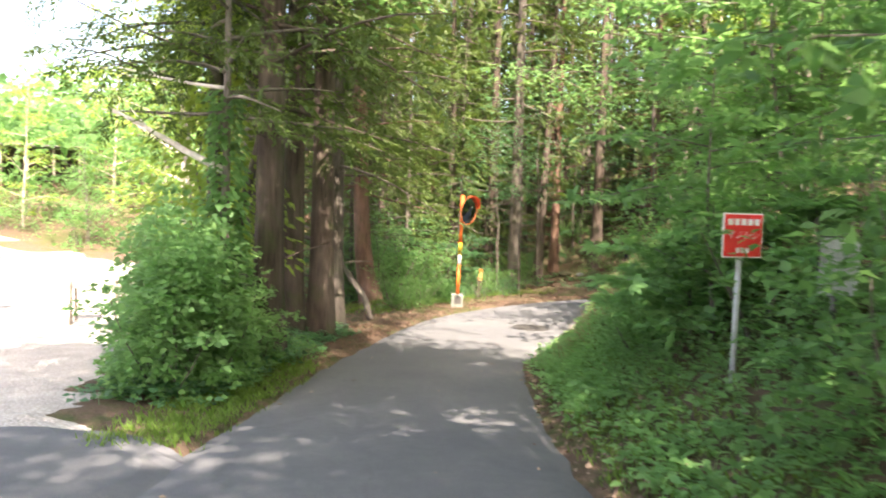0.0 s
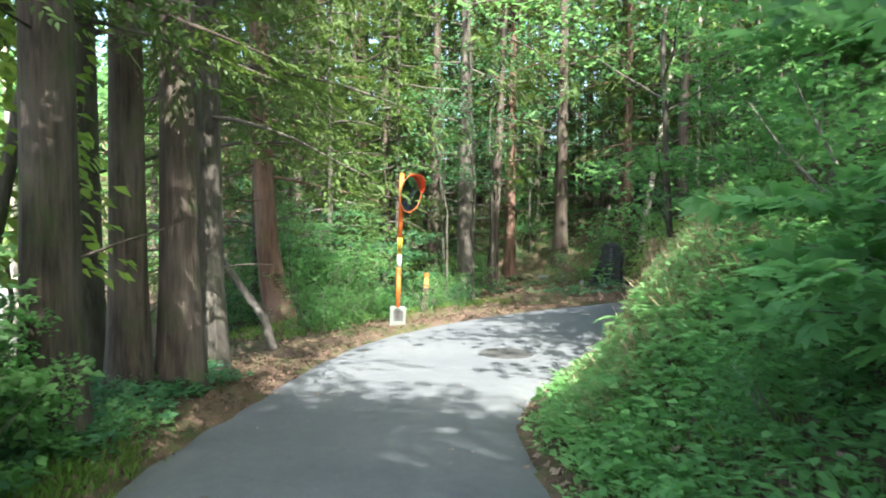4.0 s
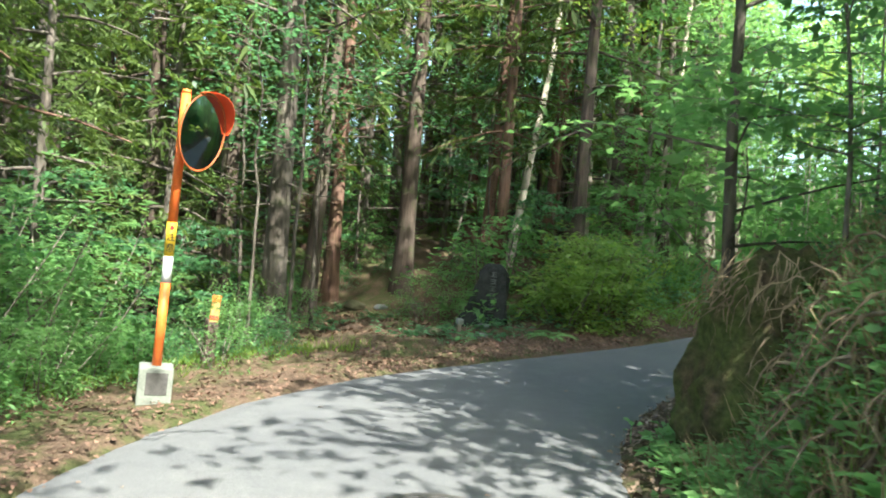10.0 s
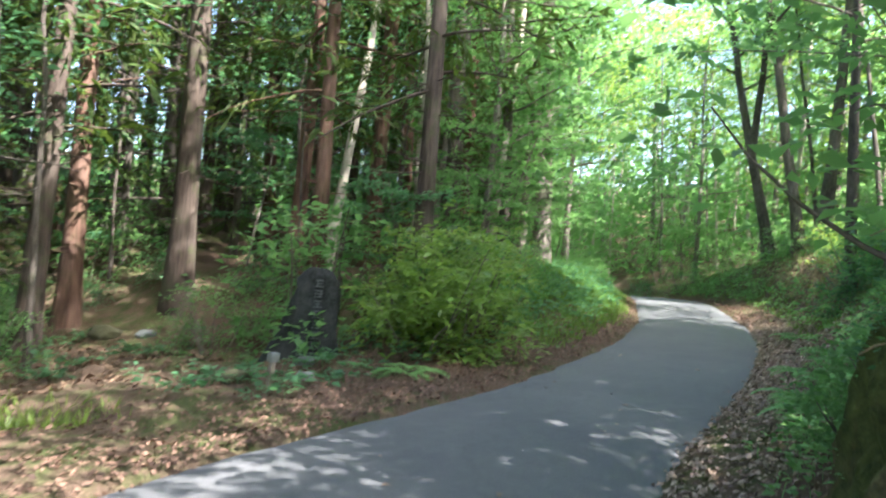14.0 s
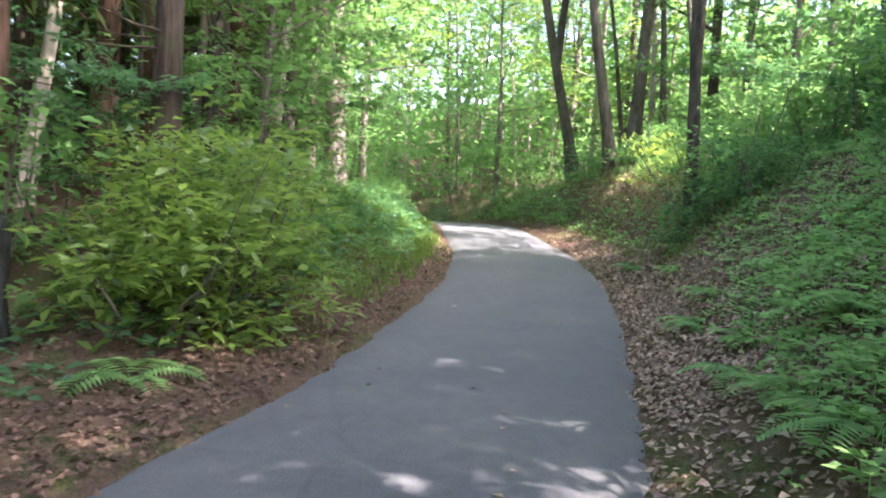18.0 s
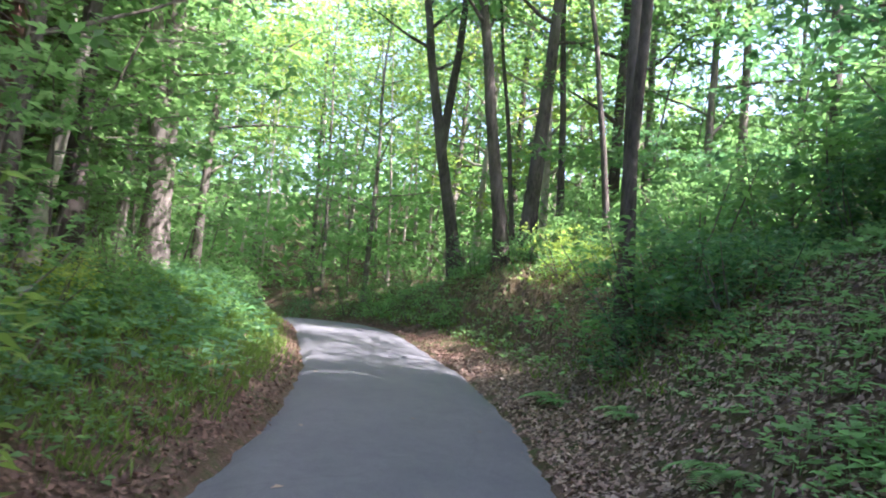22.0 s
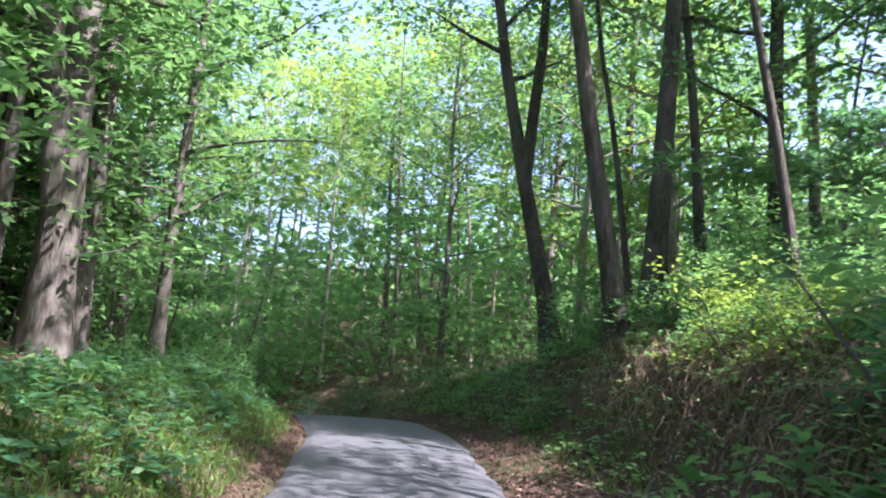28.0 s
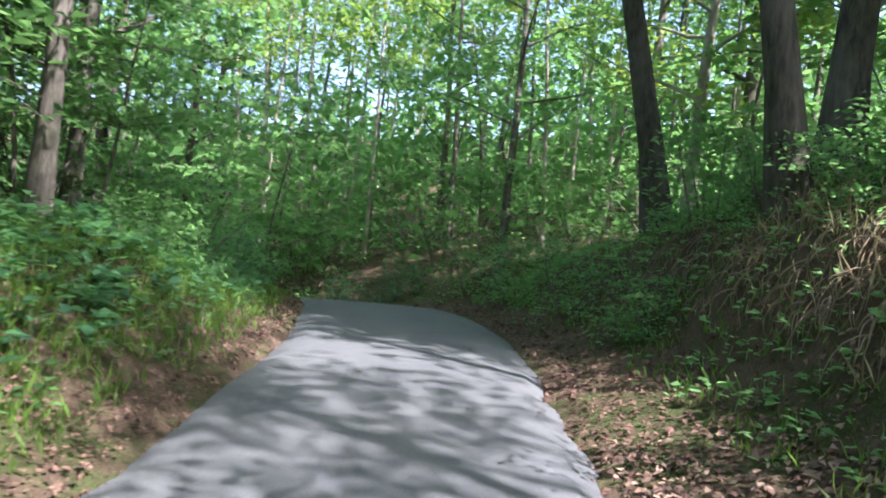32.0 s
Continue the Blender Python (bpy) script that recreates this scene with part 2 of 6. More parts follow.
_pb.inputs["Base Color"].default_value = (0.4, 0.46, 0.48, 1)
_nt.links.new(ramp(_nt, noise_tex(_nt, coords(_nt), 6, 5), [(0.35, (0.03, 0.03, 0.03)), (0.75, (0.16, 0.16, 0.16))]), _pb.inputs["Roughness"])


# ---- mesh helpers ----
def mesh_of(name, verts, faces, mat, smooth=False):
    """A mesh from arrays: verts (n, 3) and faces (m, 3 or 4)."""
    me = bpy.data.meshes.new(name)
    verts, faces = np.asarray(verts, np.float32), np.asarray(faces, np.int32)
    me.vertices.add(len(verts))
    me.vertices.foreach_set("co", verts.ravel())
    k = faces.shape[1]
    me.loops.add(faces.size)
    me.loops.foreach_set("vertex_index", faces.ravel())
    me.polygons.add(len(faces))
    me.polygons.foreach_set("loop_start", np.arange(0, faces.size, k, dtype=np.int32))
    if smooth:
        me.polygons.foreach_set("use_smooth", np.ones(len(faces), bool))
    me.materials.append(mat)
    me.update(calc_edges=True)
    return me


def part(name, bm, mat, parent, label=""):
    """Links a bmesh or a mesh as one object under parent."""
    if isinstance(bm, bmesh.types.BMesh):
        me = bpy.data.meshes.new(name)
        bm.to_mesh(me)
        bm.free()
        me.materials.append(mat)
    else:
        me = bm
    ob = new(name, me)
    ob.parent = parent
    return tagged(ob, label)


def unit(a):
    return a / np.maximum(np.linalg.norm(a, axis=-1, keepdims=True), 1e-9)


def leaves(P, D, N, L, W, fold=0.18):
    """Folded leaf blades: base points P, directions D, upper sides N, lengths L, widths W. Verts and quads."""
    D = unit(D)
    S = unit(np.cross(D, N))
    N = np.cross(S, D)
    L, W = np.broadcast_to(L, len(P))[:, None], np.broadcast_to(W, len(P))[:, None]
    mid = P + D * L * 0.42
    lift = N * W * fold
    V = np.stack([P, mid + S * W * 0.5 + lift, P + D * L - N * L * 0.08, mid - S * W * 0.5 + lift], 1).reshape(-1, 3)
    F = np.arange(len(P) * 4).reshape(-1, 4)
    return V, F


def tube(points, radii, sides=9, flute=0.0, rnd=None):
    """A closed tube along points with the given radii."""
    points, radii = np.asarray(points, float), np.asarray(radii, float)
    n = len(points)
    T = unit(np.gradient(points, axis=0))
    A = unit(np.cross(T, np.where(np.abs(T[:, :1]) > 0.9, [[0, 1.0, 0]], [[1.0, 0, 0]])))
    B = np.cross(T, A)
    ang = np.arange(sides) * 2 * np.pi / sides
    r = radii[:, None] * np.ones(sides)
    if flute:
        ph = (rnd or rng).uniform(0, 6.28, 4)
        r = r * (1 + flute * (np.sin(3 * ang + ph[0]) * 0.5 + np.sin(5 * ang + ph[1]) * 0.35 + 0.3 * np.sin(2 * ang + ph[2] + np.linspace(0, 2, n)[:, None])))
    V = points[:, None] + r[..., None] * (np.cos(ang)[:, None] * A[:, None] + np.sin(ang)[:, None] * B[:, None])
    V = V.reshape(-1, 3)
    i = np.arange(n - 1)[:, None] * sides
    j, k = np.arange(sides), (np.arange(sides) + 1) % sides
    F = np.stack([i + j, i + k, i + sides + k, i + sides + j], -1).reshape(-1, 4)
    return V, F


def merge(pieces):
    V, F, o = [], [], 0
    for v, f in pieces:
        V.append(v)
        F.append(f + o)
        o += len(v)
    return np.concatenate(V), np.concatenate(F)


def box_bm(sx, sy, sz, at=(0, 0, 0), bevel=0.006):
    bm = bmesh.new()
    bmesh.ops.create_cube(bm, size=1, matrix=Matrix.Translation(at) @ Matrix.Diagonal((sx, sy, sz, 1)))
    if bevel:
        bmesh.ops.bevel(bm, geom=bm.edges[:], offset=bevel, segments=2, affect="EDGES", profile=0.6)
    return bm


def cyl_bm(r, h, at=(0, 0, 0), sides=20, r2=None, bevel=0.0):
    bm = bmesh.new()
    bmesh.ops.create_cone(bm, cap_ends=True, segments=sides, radius1=r, radius2=r if r2 is None else r2, depth=h, matrix=Matrix.Translation((at[0], at[1], at[2] + h / 2)))
    if bevel:
        bmesh.ops.bevel(bm, geom=[e for e in bm.edges if len(e.link_faces) == 2 and e.calc_face_angle(0) > 0.9], offset=bevel, segments=2, affect="EDGES")
    for f in bm.faces:
        f.smooth = len(f.verts) == 4
    return bm


def empty(name, m, label, category, group=""):
    ob = new(name)
    ob.matrix_world = m
    return tagged(ob, label, category, group)


# ---- the lie of the land ----
# road centre: x, y, z, half width
ROAD = np.array([
    (-0.6, -30, 2.2, 1.5), (-0.5, -10, 0.8, 1.5), (-0.5, 0, 0.05, 1.5), (-0.46, 3.4, -0.29, 1.5), (-0.42, 6.2, -0.56, 1.48), (-0.3, 8.8, -0.77, 1.42),
    (-0.05, 11.2, -0.89, 1.33), (0.65, 13.6, -0.96, 1.5), (1.7, 15.6, -0.97, 1.65), (3.05, 17.15, -0.95, 1.5), (4.85, 18.2, -0.87, 1.15),
    (6.75, 18.95, -0.78, 1.05), (8.4, 19.65, -0.72, 1.05), (10.85, 20.9, -0.61, 1.05), (12.6, 21.85, -0.51, 1.06), (14.65, 23.2, -0.4, 1.08),
    (16.2, 24.4, -0.31, 1.08), (17.6, 25.55, -0.18, 1.06), (18.75, 26.55, -0.1, 1.06), (20.2, 28.0, -0.07, 1.1), (21.6, 29.6, -0.09, 1.15),
    (22.8, 31.6, -0.25, 1.2), (23.2, 34.5, -0.7, 1.2), (22.5, 39, -1.4, 1.2), (20, 50, -2.5, 1.2)])


def smooth_line(pts, step=0.25):
    """Catmull-Rom through the points."""
    out = []
    P = np.vstack([2 * pts[0] - pts[1], pts, 2 * pts[-1] - pts[-2]])
    for i in range(1, len(P) - 2):
        n = max(2, int(np.linalg.norm(P[i + 1, :2] - P[i, :2]) / step))
        u = np.linspace(0, 1, n, endpoint=False)[:, None]
        a, b, c, d = P[i - 1], P[i], P[i + 1], P[i + 2]
        out.append(0.5 * (2 * b + (c - a) * u + (2 * a - 5 * b + 4 * c - d) * u**2 + (3 * b - a - 3 * c + d) * u**3))
    out.append(P[-2][None])
    return np.concatenate(out)


LINE = smooth_line(ROAD)
LINE_S = np.r_[0, np.cumsum(np.linalg.norm(np.diff(LINE[:, :2], axis=0), axis=1))]
LINE_T = unit(np.gradient(LINE[:, :2], axis=0))


def s_at(x, y):
    return LINE_S[np.argmin((LINE[:, 0] - x) ** 2 + (LINE[:, 1] - y) ** 2)]


def road_frame(x, y):
    """For arrays: the way along the road, the distance to the right of its centre, its height and half width."""
    x, y = np.atleast_1d(x).astype(float), np.atleast_1d(y).astype(float)
    best, s, d, z, w = np.full(x.shape, 1e18), np.zeros(x.shape), np.zeros(x.shape), np.zeros(x.shape), np.zeros(x.shape)
    for a, b, sa in zip(LINE[:-1:2], LINE[2::2], LINE_S[:-1:2]):
        ab = b[:2] - a[:2]
        n = np.hypot(*ab)
        u = np.clip(((x - a[0]) * ab[0] + (y - a[1]) * ab[1]) / n**2, 0, 1)
        dx, dy = x - a[0] - u * ab[0], y - a[1] - u * ab[1]
        r = dx * dx + dy * dy
        near = r < best
        side = np.sign(dx * ab[1] - dy * ab[0])
        best[near], s[near] = r[near], (sa + u * n)[near]
        d[near] = (side * np.sqrt(r))[near]
        z[near], w[near] = (a[2] + u * (b[2] - a[2]))[near], (a[3] + u * (b[3] - a[3]))[near]
    return s, d, z, w


# cross sections beyond the road's edge: distances, and per station along the road the heights over it
OUT = np.array([0, 0.35, 0.7, 1.1, 1.6, 2.3, 3.2, 5.0, 8.0, 14.0, 30.0])
RIGHT = [
    (s_at(-0.5, -10), [0, 0, 0.05, 0.15, 0.3, 0.5, 0.8, 1.2, 1.8, 2.5, 4]),
    (s_at(-0.45, 2), [0, 0, 0.05, 0.2, 0.45, 0.8, 1.2, 1.8, 2.5, 3.5, 5]),
    (s_at(-0.3, 8), [0, 0.03, 0.2, 0.62, 1.1, 1.55, 1.95, 2.5, 3.2, 5, 12]),
    (s_at(0, 11.3), [0, 0.04, 0.32, 0.95, 1.5, 1.95, 2.3, 2.75, 3.4, 5, 12]),
    (s_at(1.2, 14.6), [0, 0.03, 0.2, 1.2, 1.85, 2.35, 2.7, 3.0, 3.5, 5, 12]),
    (s_at(2.9, 16.95), [0, 0.02, 0.15, 1.25, 1.75, 2.2, 2.5, 2.9, 3.4, 5, 12]),
    (s_at(5.8, 18.6), [0, 0.05, 0.2, 0.42, 0.75, 1.3, 2.0, 2.6, 3.2, 5, 12]),
    (s_at(10.8, 20.9), [0, 0.07, 0.25, 0.55, 0.95, 1.55, 2.05, 2.4, 2.9, 4.6, 12]),
    (s_at(14.6, 23.2), [0, 0.05, 0.15, 0.36, 1.2, 1.75, 2.1, 2.5, 3.0, 4.6, 12]),
    (s_at(18.7, 26.5), [0, 0.05, 0.15, 0.36, 1.25, 1.8, 2.1, 2.4, 2.8, 4.4, 12]),
    (s_at(22.8, 31.6), [0, 0.05, 0.2, 0.4, 0.7, 1.0, 1.4, 1.8, 2.4, 4, 11])]
LEFT = [
    (s_at(-0.5, -10), [0, 0, 0, 0, 0, 0, 0, 0, 0, 0, 0]),
    (s_at(-0.4, 6), [0, 0.01, 0.02, 0.02, 0, -0.05, -0.1, -0.15, -0.2, -0.2, 0.3]),
    (s_at(-0.2, 10), [0, 0.02, 0.05, 0.06, 0.06, 0, -0.1, -0.2, -0.2, -0.2, 0.3]),
    (s_at(0.65, 13.6), [0, 0.02, 0.03, 0.02, -0.02, -0.1, -0.25, -0.3, -0.2, 0, 2]),
    (s_at(1.7, 15.6), [0, 0.01, 0.0, -0.02, -0.05, -0.15, -0.25, -0.2, 0, 0.5, 3]),
    (s_at(2.6, 16.7), [0, 0.0, -0.02, -0.05, -0.1, -0.2, -0.35, -0.55, -0.5, 0.3, 4]),
    (s_at(3.6, 17.5), [0, 0.0, -0.01, -0.04, -0.1, -0.25, -0.42, -0.65, -0.75, -0.3, 4]),
    (s_at(4.85, 18.2), [0, 0.0, 0.02, 0.03, 0.02, -0.04, -0.12, -0.35, -0.6, -0.3, 4]),
    (s_at(6.7, 18.95), [0, 0.03, 0.05, 0.06, 0.05, 0.0, -0.04, -0.05, 0.0, 0.2, 4]),
    (s_at(8.5, 19.7), [0, 0.06, 0.15, 0.28, 0.42, 0.55, 0.6, 0.6, 0.5, 0.6, 4]),
    (s_at(11.5, 21.2), [0, 0.1, 0.3, 0.5, 0.68, 0.8, 0.85, 0.8, 0.9, 1.6, 8]),
    (s_at(16.2, 24.4), [0, 0.08, 0.28, 0.55, 0.75, 0.9, 0.95, 0.9, 1.0, 2, 9]),
    (s_at(21.6, 29.6), [0, 0.05, 0.2, 0.4, 0.6, 0.7, 0.7, 0.7, 0.9, 2, 9])]


def side_height(table, s, q):
    st = np.array([a for a, _ in table])
    H = np.array([h for _, h in table])
    k = np.clip(np.searchsorted(st, s) - 1, 0, len(st) - 2)
    u = np.clip((s - st[k]) / (st[k + 1] - st[k]), 0, 1)
    u = u * u * (3 - 2 * u)
    cols = np.array([np.interp(q, OUT, h) for h in H])
    idx = np.arange(len(s))
    return cols[k, idx] * (1 - u) + cols[k + 1, idx] * u


def lumps(x, y, f, seed=0.0):
    return (np.sin(x * f + 1.3 * np.sin(y * f * 0.7 + seed)) * np.cos(y * f * 1.13 + 0.9 * np.sin(x * f * 0.8 + 2.1 + seed)))


def height(x, y):
    s, d, z, w = road_frame(x, y)
    q = np.abs(d) - w
    h = np.where(d > 0, side_height(RIGHT, s, np.maximum(q, 0)), side_height(LEFT, s, np.maximum(q, 0)))
    rough = np.clip(q / 1.5, 0, 1) * np.where(((x < -1.8) & (y < 16)) | ((x < -4.2) & (y < 28)), 0.12 + 0.88 * np.clip((x + 4.2) * 0.6 * (y > 6), 0, 1), 1.0)
    h = h + rough * (0.07 * lumps(x, y, 1.7) + 0.045 * lumps(x, y, 4.1, 1.0) + 0.02 * lumps(x, y, 9.0, 2.0))
    return z + h - np.where(q < 0.02, 0.06, 0.0), s, d, q


def z_at(x, y):
    return float(height(np.array([x]), np.array([y]))[0][0])


def axis_steps(lo, hi, step, far):
    out = list(np.arange(lo, hi + 1e-6, step))
    g = step
    while out[-1] < far:
        g *= 1.35
        out.append(out[-1] + g)
    g = step
    while out[0] > -far:
        g *= 1.35
        out.insert(0, out[0] - g)
    return np.array(out)


gx, gy = axis_steps(-7, 27, 0.16, 2500), axis_steps(-3, 35, 0.16, 2500)
GX, GY = np.meshgrid(gx, gy, indexing="ij")
fx, fy = np.clip(GX, -60, 80).ravel(), np.clip(GY, -60, 90).ravel()
gz = height(fx, fy)[0]
gi = np.arange(len(gx) - 1)[:, None] * len(gy) + np.arange(len(gy) - 1)
gf = np.stack([gi, gi + len(gy), gi + len(gy) + 1, gi + 1], -1).reshape(-1, 4)
ground = new("ground", mesh_of("ground", np.stack([GX.ravel(), GY.ravel(), gz], 1), gf, SOIL, True))
tagged(ground, "brown forest soil with leaf litter and moss", "ground", kind="structure")

# the asphalt lane, with a ragged edge
ls = np.arange(len(LINE))
cols = np.linspace(-1, 1, 15)
edge_l = 0.03 * np.sin(LINE_S * 1.3) + 0.015 * np.sin(LINE_S * 5.9 + 1) + rng.normal(0, 0.015, len(LINE))
edge_r = 0.03 * np.sin(LINE_S * 1.1 + 2) + 0.015 * np.sin(LINE_S * 6.7) + rng.normal(0, 0.015, len(LINE))
right2 = np.stack([LINE_T[:, 1], -LINE_T[:, 0]], 1)
RV = []
for c in cols:
    off = c * LINE[:, 3] + (edge_r if c > 0 else -edge_l) * abs(c) ** 3
    RV.append(np.c_[LINE[:, :2] + right2 * off[:, None], LINE[:, 2] + 0.012 + 0.02 * (1 - c * c) - 0.05 * (abs(c) > 0.99)])
RV = np.stack(RV, 1).reshape(-1, 3)
ri = ls[:-1, None] * len(cols) + np.arange(len(cols) - 1)
RF = np.stack([ri, ri + 1, ri + len(cols) + 1, ri + len(cols)], -1).reshape(-1, 4)
road = new("road", mesh_of("road", RV, RF[:, ::1], ASPHALT, True))
tagged(road, "narrow worn grey asphalt lane with ragged edges", "road", kind="structure")


# ---- plants: kinds ----
def spray(rnd, c, radius, n, size, flat=0.25, droop=0.15, ax=None):
    """A flat tuft of leaves round c."""
    a, r = rnd.uniform(0, 2 * np.pi, n), radius * np.sqrt(rnd.uniform(0, 1, n))
    P = np.stack([np.cos(a) * r, np.sin(a) * r, rnd.normal(0, flat * radius * 0.5, n) - droop * r], 1) + c
    D = np.stack([np.cos(a), np.sin(a), np.zeros(n)], 1) + rnd.normal(0, 0.55, (n, 3)) * [1, 1, 0.6]
    N = np.array([0, 0, 1.0]) + rnd.normal(0, 0.42, (n, 3))
    L = size * rnd.uniform(0.65, 1.3, n)
    return P, D, N, L


def foliage(rnd, tufts, leaf, ratio=0.5, fold=0.18, lobes=1):
    P, D, N, L = (np.concatenate(k) for k in zip(*tufts))
    if lobes > 1:
        # lobed leaves: blades fanned out from one stalk
        D, N = unit(D), unit(N)
        S_ = np.cross(D, N)
        out = []
        for f in np.linspace(-1, 1, lobes):
            a = f * 1.15
            out.append(leaves(P, D * math.cos(a) + S_ * math.sin(a), N, L * (1 - 0.35 * abs(f)), L * ratio * 0.62, fold))
        return merge(out)
    return leaves(P, D, N, L, L * ratio, fold)


def curve_points(rnd, start, way, length, bend=0.2, n=6, up=0.0):
    pts, d = [np.array(start, float)], unit(np.array(way, float))
    for _ in range(n - 1):
        d = unit(d + rnd.normal(0, bend, 3) / n * 2 + [0, 0, up / n])
        pts.append(pts[-1] + d * length / (n - 1))
    return np.array(pts)


def broadleaf(seed, tall=11.0, dia=0.28, base=3.0, lean=(0, 0), spread=2.3, limbs=16, leaf=0.13, bark=None, mat=None, per=46, fork=0.0, low=0, label="", first=0.25):
    """A broad-leaved tree: fluted trunk with limbs, crown of leaf tufts in layers."""
    rnd = np.random.default_rng(seed)
    n = 12
    u = np.linspace(0, 1, n)
    wob = np.cumsum(rnd.normal(0, 0.08, (n, 2)), 0) * u[:, None]
    stem = np.c_[lean[0] * tall * u + wob[:, 0], lean[1] * tall * u + wob[:, 1], tall * u - 0.25 * (u == 0)]
    rad = dia / 2 * (1 - 0.78 * u) * (1 + 0.5 * np.exp(-u * 25))
    wood = [tube(stem, rad, 10, 0.07, rnd)]
    if fork:
        f0 = np.array([np.interp(fork, stem[:, 2], stem[:, i]) for i in range(3)])
        fp = curve_points(rnd, f0, (-0.22, -0.1, 1), tall - fork, 0.15, 8)
        wood.append(tube(fp, dia * 0.36 * np.linspace(1, 0.25, 8), 8, 0.05, rnd))
    tufts = []
    for i in range(limbs):
        z = base + (tall - base) * (i + rnd.uniform(0, 1)) / limbs
        p = np.array([np.interp(z, stem[:, 2], stem[:, k]) for k in range(3)])
        a = i * 2.4 + rnd.uniform(-0.5, 0.5)
        ln = spread * (0.55 + 0.6 * math.sin(math.pi * min(1, (z - base) / (tall - base) * 0.8 + 0.2))) * rnd.uniform(0.7, 1.2)
        c = curve_points(rnd, p, (math.cos(a), math.sin(a), rnd.uniform(0.25, 0.8)), ln, 0.35, 6, -0.15)
        r0 = max(0.012, np.interp(z, stem[:, 2], rad) * 0.5)
        wood.append(tube(c, np.linspace(r0, 0.008, 6), 5))
        for k in range(2, 6):
            for _ in range(2 if k > 2 else 1):
                q = c[k] + rnd.normal(0, 0.32, 3) * [1, 1, 0.6]
                tufts.append(spray(rnd, q, rnd.uniform(0.45, 0.85), per // 2 + rnd.integers(0, per), leaf))
    tops = curve_points(rnd, stem[-1], (0, 0, 1), 0.6, 0.3, 4)
    tufts.append(spray(rnd, tops[-1], 0.7, per * 2, leaf))
    for _ in range(low):
        z = rnd.uniform(1.0, base)
        a = rnd.uniform(0, 6.28)
        p = np.array([np.interp(z, stem[:, 2], stem[:, k]) for k in range(3)])
        c = curve_points(rnd, p, (math.cos(a), math.sin(a), 0.3), rnd.uniform(0.8, 1.6), 0.3, 5)
        wood.append(tube(c, np.linspace(0.014, 0.004, 5), 4))
        for k in range(2, 5):
            tufts.append(spray(rnd, c[k], 0.4, per // 2, leaf))
    ob = new("broadleaf_tree")
    part("trunk", mesh_of("trunk", *merge(wood), bark or BARK_GREY, True), None, ob)
    part("crown", mesh_of("crown", *foliage(rnd, tufts, leaf), mat or LEAF), None, ob)
    return tagged(ob, label or "broadleaf tree with a grey-brown trunk and layered green leaves", "tree", "roadside trees")


